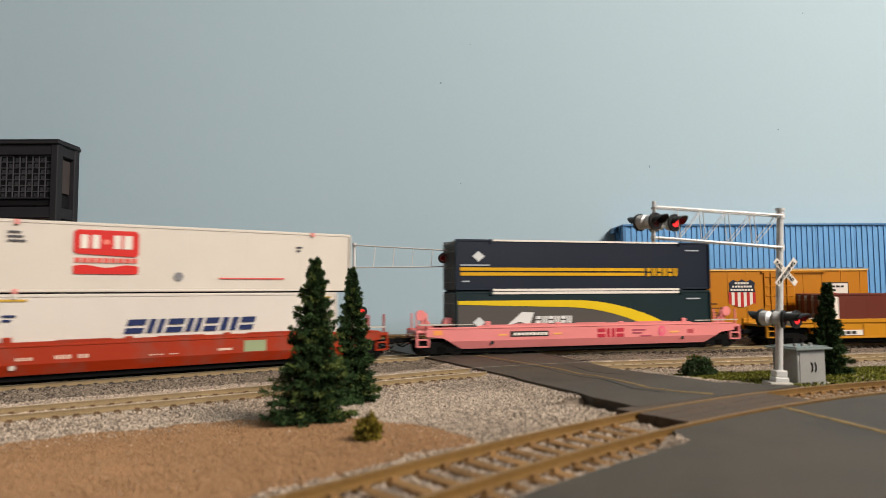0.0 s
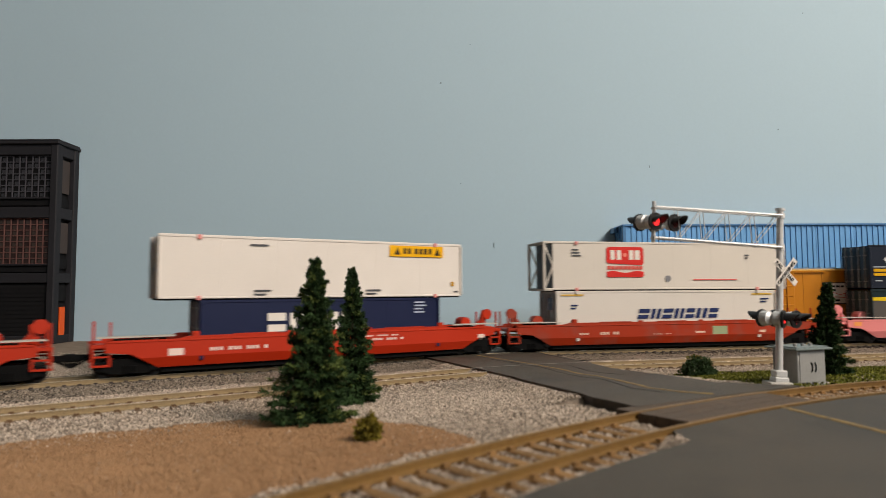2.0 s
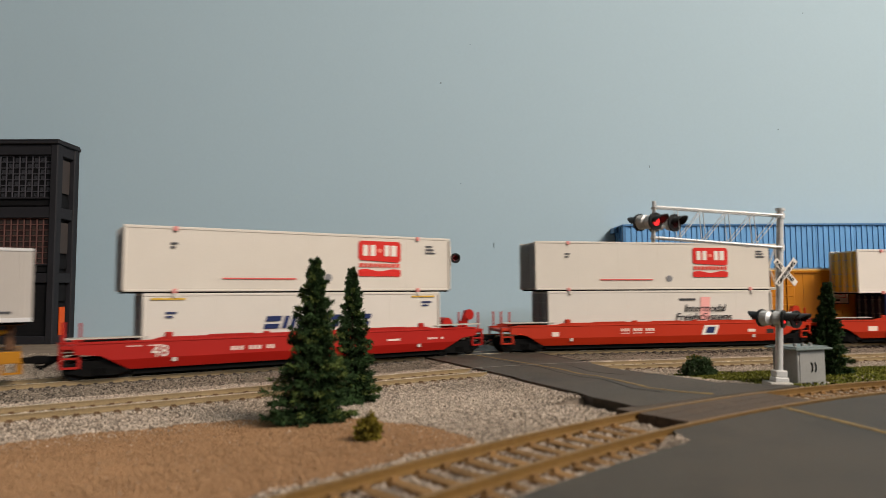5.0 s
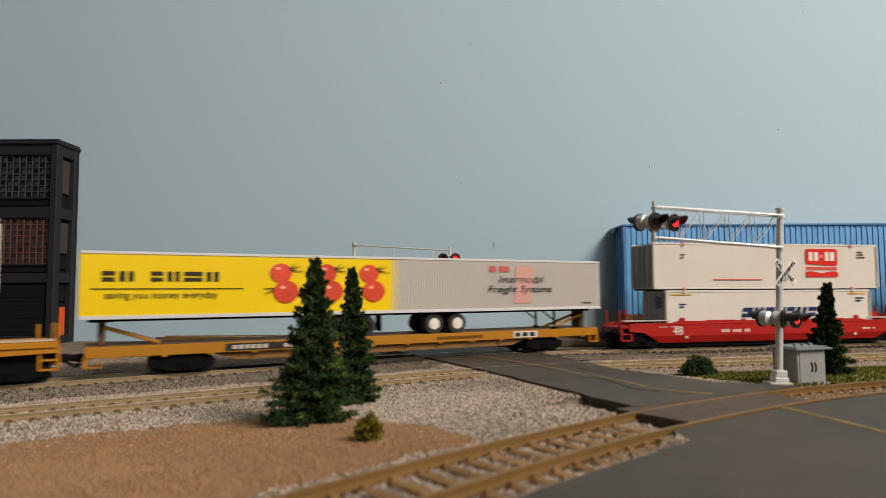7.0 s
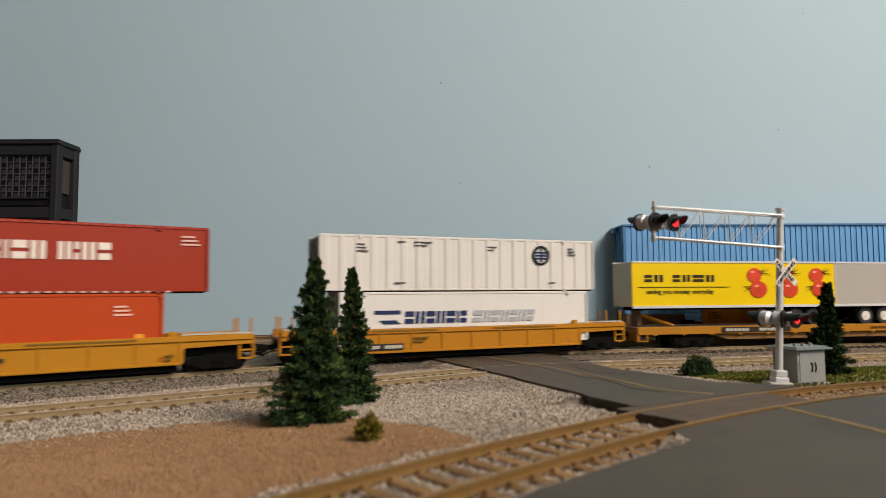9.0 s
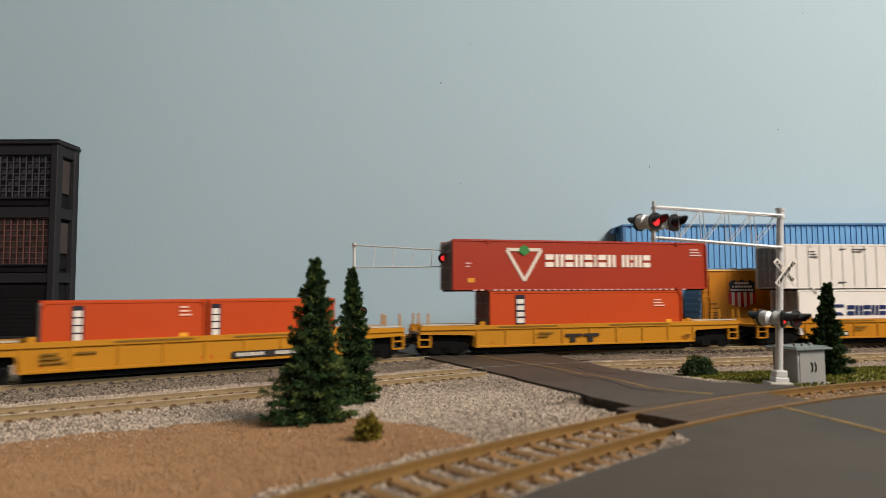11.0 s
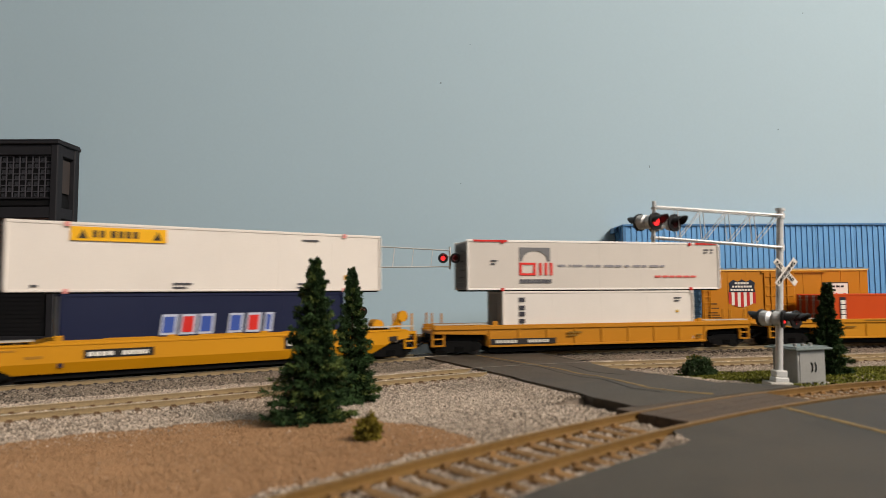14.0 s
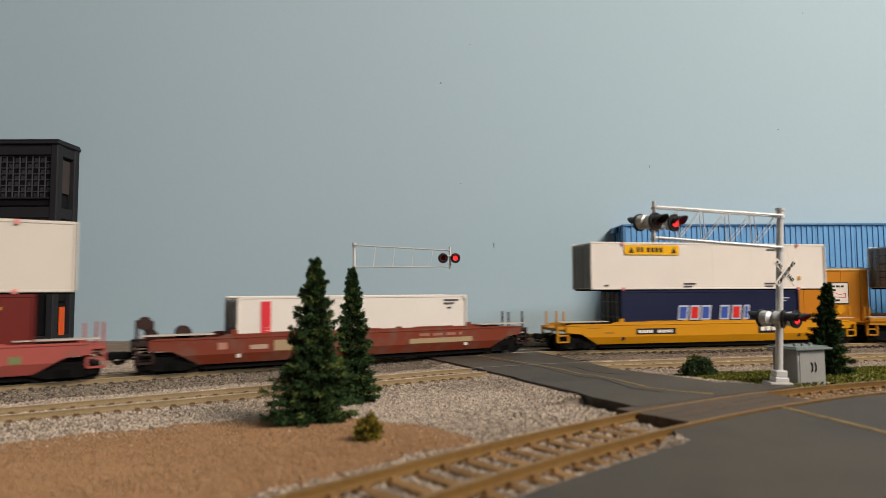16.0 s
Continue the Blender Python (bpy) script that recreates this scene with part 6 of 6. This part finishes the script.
M_NEEDLE = mat("needle_dark_green", rgb("2A3F20"), 0.8, vary=0.12, scale=120, bump=0, island=0.5, spec=0.2)
M_NEEDLE2 = mat("needle_light_green", rgb("5A6834"), 0.85, vary=0.12, scale=120, bump=0, island=0.4, spec=0.2)
M_BUSHDARK = mat("bush_dark_green", rgb("35472A"), 0.9, vary=0.12, scale=120, bump=0, island=0.5, spec=0.2)
M_BUSHOLIVE = mat("bush_olive", rgb("6B5F1E"), 0.9, vary=0.12, scale=120, bump=0, island=0.5, spec=0.2)
M_BARK = mat("bark_brown", rgb("3A2A1C"), 0.9, vary=0.2, scale=200, bump=0.5)


def flakes(centres, dirs, lengths, widths, rng, droop=0.0):
    """Small pointed blades as four-cornered leaves."""
    n = len(centres)
    side = np.cross(dirs, rng.normal(size=(n, 3)))
    side /= np.linalg.norm(side, axis=1)[:, None] + 1e-9
    tip = centres + dirs * lengths[:, None]
    tip[:, 2] -= droop * lengths
    mid = centres + dirs * lengths[:, None] * 0.5
    v = np.stack([centres, mid + side * widths[:, None] / 2, tip, mid - side * widths[:, None] / 2], 1).reshape(-1, 3)
    f = np.arange(n * 4).reshape(-1, 4)
    return v, f


def conifer(height, radius, seed, label, at, light=0.14, branches=240, lean=0.0, each=110):
    """A bottle-brush conifer: trunk, and wiry limbs that each carry a flat spray of thin needles."""
    rng = np.random.default_rng(seed)
    tree = tagged(empty("conifer"), label, "tree", group="model conifers")
    bt = 0.03 + 0.94 * np.clip((np.arange(branches) + rng.random(branches)) / branches, 0, 1) ** 1.3
    ba = np.arange(branches) * 2.39996 + rng.normal(0, 0.4, branches)
    bl = (radius * (1 - bt) ** 1.05 + 0.07) * rng.uniform(0.62, 1.12, branches) * np.where(rng.random(branches) < 0.15, 0.7, 1.0)
    slope = rng.normal(-0.02, 0.12, branches) - 0.14 * (1 - bt) + 0.35 * bt
    bm = bmesh.new()
    rod(bm, (0, 0, -0.1), (0, 0, height * 0.97), 0.09, 8, 0.02)
    for t, a, r, sl in zip(bt[::2], ba[::2], bl[::2], slope[::2]):
        rod(bm, (0, 0, height * t), (r * 0.85 * math.cos(a), r * 0.85 * math.sin(a), height * t + r * sl), 0.018, 4, 0.006)
    part("trunk", bm, M_BARK, tree)
    u = 0.12 + 0.88 * rng.random((branches, each)) ** 0.75
    reach = u * bl[:, None]
    off = rng.normal(0, 0.16, (branches, each)) * bl[:, None] * (1.15 - u)
    ca, sa = np.cos(ba)[:, None], np.sin(ba)[:, None]
    rise = height * bt[:, None] + reach * slope[:, None] + 0.1 * u ** 2 * bl[:, None] + rng.normal(0, 0.03, (branches, each))
    c = np.stack([reach * ca - off * sa, reach * sa + off * ca, rise], 2).reshape(-1, 3)
    heading = (ba + rng.normal(0, 0.75, (branches, each)).T).T.ravel()
    d = np.stack([np.cos(heading), np.sin(heading), rng.normal(0.12, 0.38, branches * each)], 1)
    core = branches * 14
    ct = rng.random(core) ** 1.3 * 0.96
    cang, cr = rng.random(core) * 2 * np.pi, (radius * (1 - ct) * 0.42 + 0.04) * rng.random(core) ** 0.5
    c = np.concatenate([c, np.stack([cr * np.cos(cang), cr * np.sin(cang), ct * height], 1)])
    d = np.concatenate([d, np.stack([np.cos(cang), np.sin(cang), rng.normal(0, 0.4, core)], 1)])
    d /= np.linalg.norm(d, axis=1)[:, None]
    n = len(c)
    v, f = flakes(c, d, rng.uniform(0.12, 0.25, n) * (1.1 - 0.6 * np.clip(c[:, 2] / height, 0, 1)), rng.uniform(0.028, 0.055, n), rng, 0.1)
    pale = np.concatenate([np.repeat(rng.random(branches) < light, each) & (rng.random(branches * each) < 0.7), np.zeros(core, bool)])
    from_arrays("crown", v, f, [M_NEEDLE, M_NEEDLE2], pale.astype(int), tree)
    tree.matrix_basis = P(*at, 0, lean, seed * 40)
    return tree


conifer(4.66, 1.34, 1, "tall dark green model conifer on tan sand", (-3.66, 18.24, -0.1), 0.2, 250, 0.5)
conifer(4.75, 0.98, 2, "slender dark green model conifer on tan sand", (-3.17, 22.5, -0.3), 0.2, 200)
conifer(3.65, 0.86, 3, "dark green model conifer behind the relay cabinet", (14.8, 25.1, 0.2), 0.03, 170, -3.0)


def bush(rx, ry, rz, seed, material, label, at, n=1500):
    rng = np.random.default_rng(seed)
    d = rng.normal(size=(n, 3))
    d /= np.linalg.norm(d, axis=1)[:, None]
    lump = np.array([0.8 + 0.5 * noise.noise((p[0] * 1.6 + seed, p[1] * 1.6, p[2] * 1.6)) for p in d])
    c = d * (np.array([rx, ry, rz]) * (0.55 + 0.45 * rng.random((n, 1)))) * lump[:, None]
    c[:, 2] = np.abs(c[:, 2] + rz * 0.45)
    dd = d + rng.normal(0, 0.7, (n, 3))
    dd /= np.linalg.norm(dd, axis=1)[:, None]
    v, f = flakes(c, dd, rng.uniform(0.07, 0.15, n), rng.uniform(0.05, 0.1, n), rng)
    ob = from_arrays("bush", v, f, [material])
    ob.matrix_basis = P(*at)
    return tagged(ob, label, "bush", group="small bushes")


bush(0.27, 0.26, 0.4, 11, M_BUSHOLIVE, "small olive-brown bush of foam on tan sand", (-1.63, 14.05, 0.33))
bush(0.92, 0.65, 0.6, 12, M_BUSHDARK, "low dark green bush beside the road", (10.96, 27.9, -0.17), 3200)
bush(0.5, 0.3, 0.2, 13, M_BUSHOLIVE, "tiny dry brown bush in the ballast", (13.7, 35.2, -0.3), 500)
bush(0.5, 0.3, 0.22, 14, M_BUSHOLIVE, "tiny dry brown bush in the ballast", (21.3, 34.8, -0.3), 500)


# ---- ballast, sand and turf ----
def road_span(y, edge):
    for (xa, ya), (xb, yb) in zip(edge, edge[1:]):
        if yb <= y <= ya:
            return xa + (xb - xa) * (y - ya) / (yb - ya)
    return None


def on_road(x, y):
    l, r = road_span(y, ROAD_L), road_span(y, ROAD_R)
    return l is not None and r is not None and l - 0.1 < x < r + 0.1


OCTA = np.array([(1, 0, 0), (-1, 0, 0), (0, 1, 0), (0, -1, 0), (0, 0, 1), (0, 0, -1)], float)
OCTA_F = np.array([(0, 2, 4), (2, 1, 4), (1, 3, 4), (3, 0, 4), (2, 0, 5), (1, 2, 5), (3, 1, 5), (0, 3, 5)])


def stones(name, centres, sizes, rng, material, label, category):
    n = len(centres)
    q = np.linalg.qr(rng.normal(size=(n, 3, 3)))[0]
    shape = OCTA[None] * rng.uniform(0.6, 1.15, (n, 6, 1))
    v = np.einsum("nij,nkj->nki", q, shape) * sizes[:, None, None]
    v[:, :, 2] *= 0.75
    v += centres[:, None, :]
    f = (OCTA_F[None] + 6 * np.arange(n)[:, None, None]).reshape(-1, 3)
    return tagged(from_arrays(name, v.reshape(-1, 3), f, [material]), label, category, kind="stuff")


def scatter():
    rng = np.random.default_rng(5)
    grey, dark, sand, turf = [], [], [], []
    n = 210000
    ys = 8.5 + 33.5 * np.sqrt(rng.random(n)) * rng.random(n) ** 0.35
    xs = (rng.random(n) * 2 - 1) * (0.73 * ys + 1)
    md = np.empty(n)
    for i in range(0, n, 4000):
        md[i:i + 4000] = np.sqrt(((MAIN_PTS[None] - np.stack([xs[i:i + 4000], ys[i:i + 4000]], 1)[:, None]) ** 2).sum(2).min(1))
    for x, y, m in zip(xs, ys, md):
        if on_road(x, y):
            continue
        d = near_dist(x, y)
        if d < -1.64:
            continue
        if -0.3 < d + 1.35 < 2.7 and 4.75 < x < 9.6:
            continue
        z = ground_z(x, y) + bed_lift(x, y) + 0.005
        if in_sand(x, y):
            if rng.random() > 0.06 + 0.6 * max(0, 1 - abs(y - sand_limit(x)) / 1.8):
                continue
            z -= 0.03
        if in_grass(x, y):
            if rng.random() < 0.12:
                grey.append((x, y, z))
            continue
        (dark if m < 3.6 + 0.5 * noise.noise((x * 0.7, y * 0.7, 1)) else grey).append((x, y, z + 0.03 * rng.random()))
    grey, dark = np.array(grey), np.array(dark)
    stones("ballast_stones", grey, rng.uniform(0.024, 0.05, len(grey)) * np.where(grey[:, 1] < 16, 0.85, 1.0), rng, M_STONE, "loose pale grey and tan ballast stones", "ballast")
    stones("ballast_stones", dark, rng.uniform(0.028, 0.056, len(dark)), rng, M_STONE_DARK, "loose dark grey ballast stones along the main track", "ballast")
    n = 70000
    ys = 8.5 + 12 * rng.random(n)
    xs = -0.73 * ys - 1 + rng.random(n) * (0.73 * ys + 2.4)
    sand = np.array([(x, y, ground_z(x, y) + 0.015) for x, y in zip(xs, ys) if in_sand(x, y)])
    stones("sand_grains", sand, rng.uniform(0.018, 0.036, len(sand)), rng, M_SANDGRAIN, "coarse tan sand turf grains", "sand")
    n = 40000
    ys = 19 + 15 * rng.random(n)
    xs = 10 + 17 * rng.random(n)
    turf = np.array([(x, y, ground_z(x, y)) for x, y in zip(xs, ys) if in_grass(x, y)])
    k = len(turf)
    d = rng.normal(size=(k, 3)) * 0.6 + (0, 0, 0.9)
    d /= np.linalg.norm(d, axis=1)[:, None]
    v, f = flakes(turf, d, rng.uniform(0.05, 0.11, k), rng.uniform(0.04, 0.08, k), rng)
    tagged(from_arrays("grass_turf", v, f, [M_GRASS]), "short yellow-green model turf beside the branch", "grass", kind="stuff")


scatter()

motions()
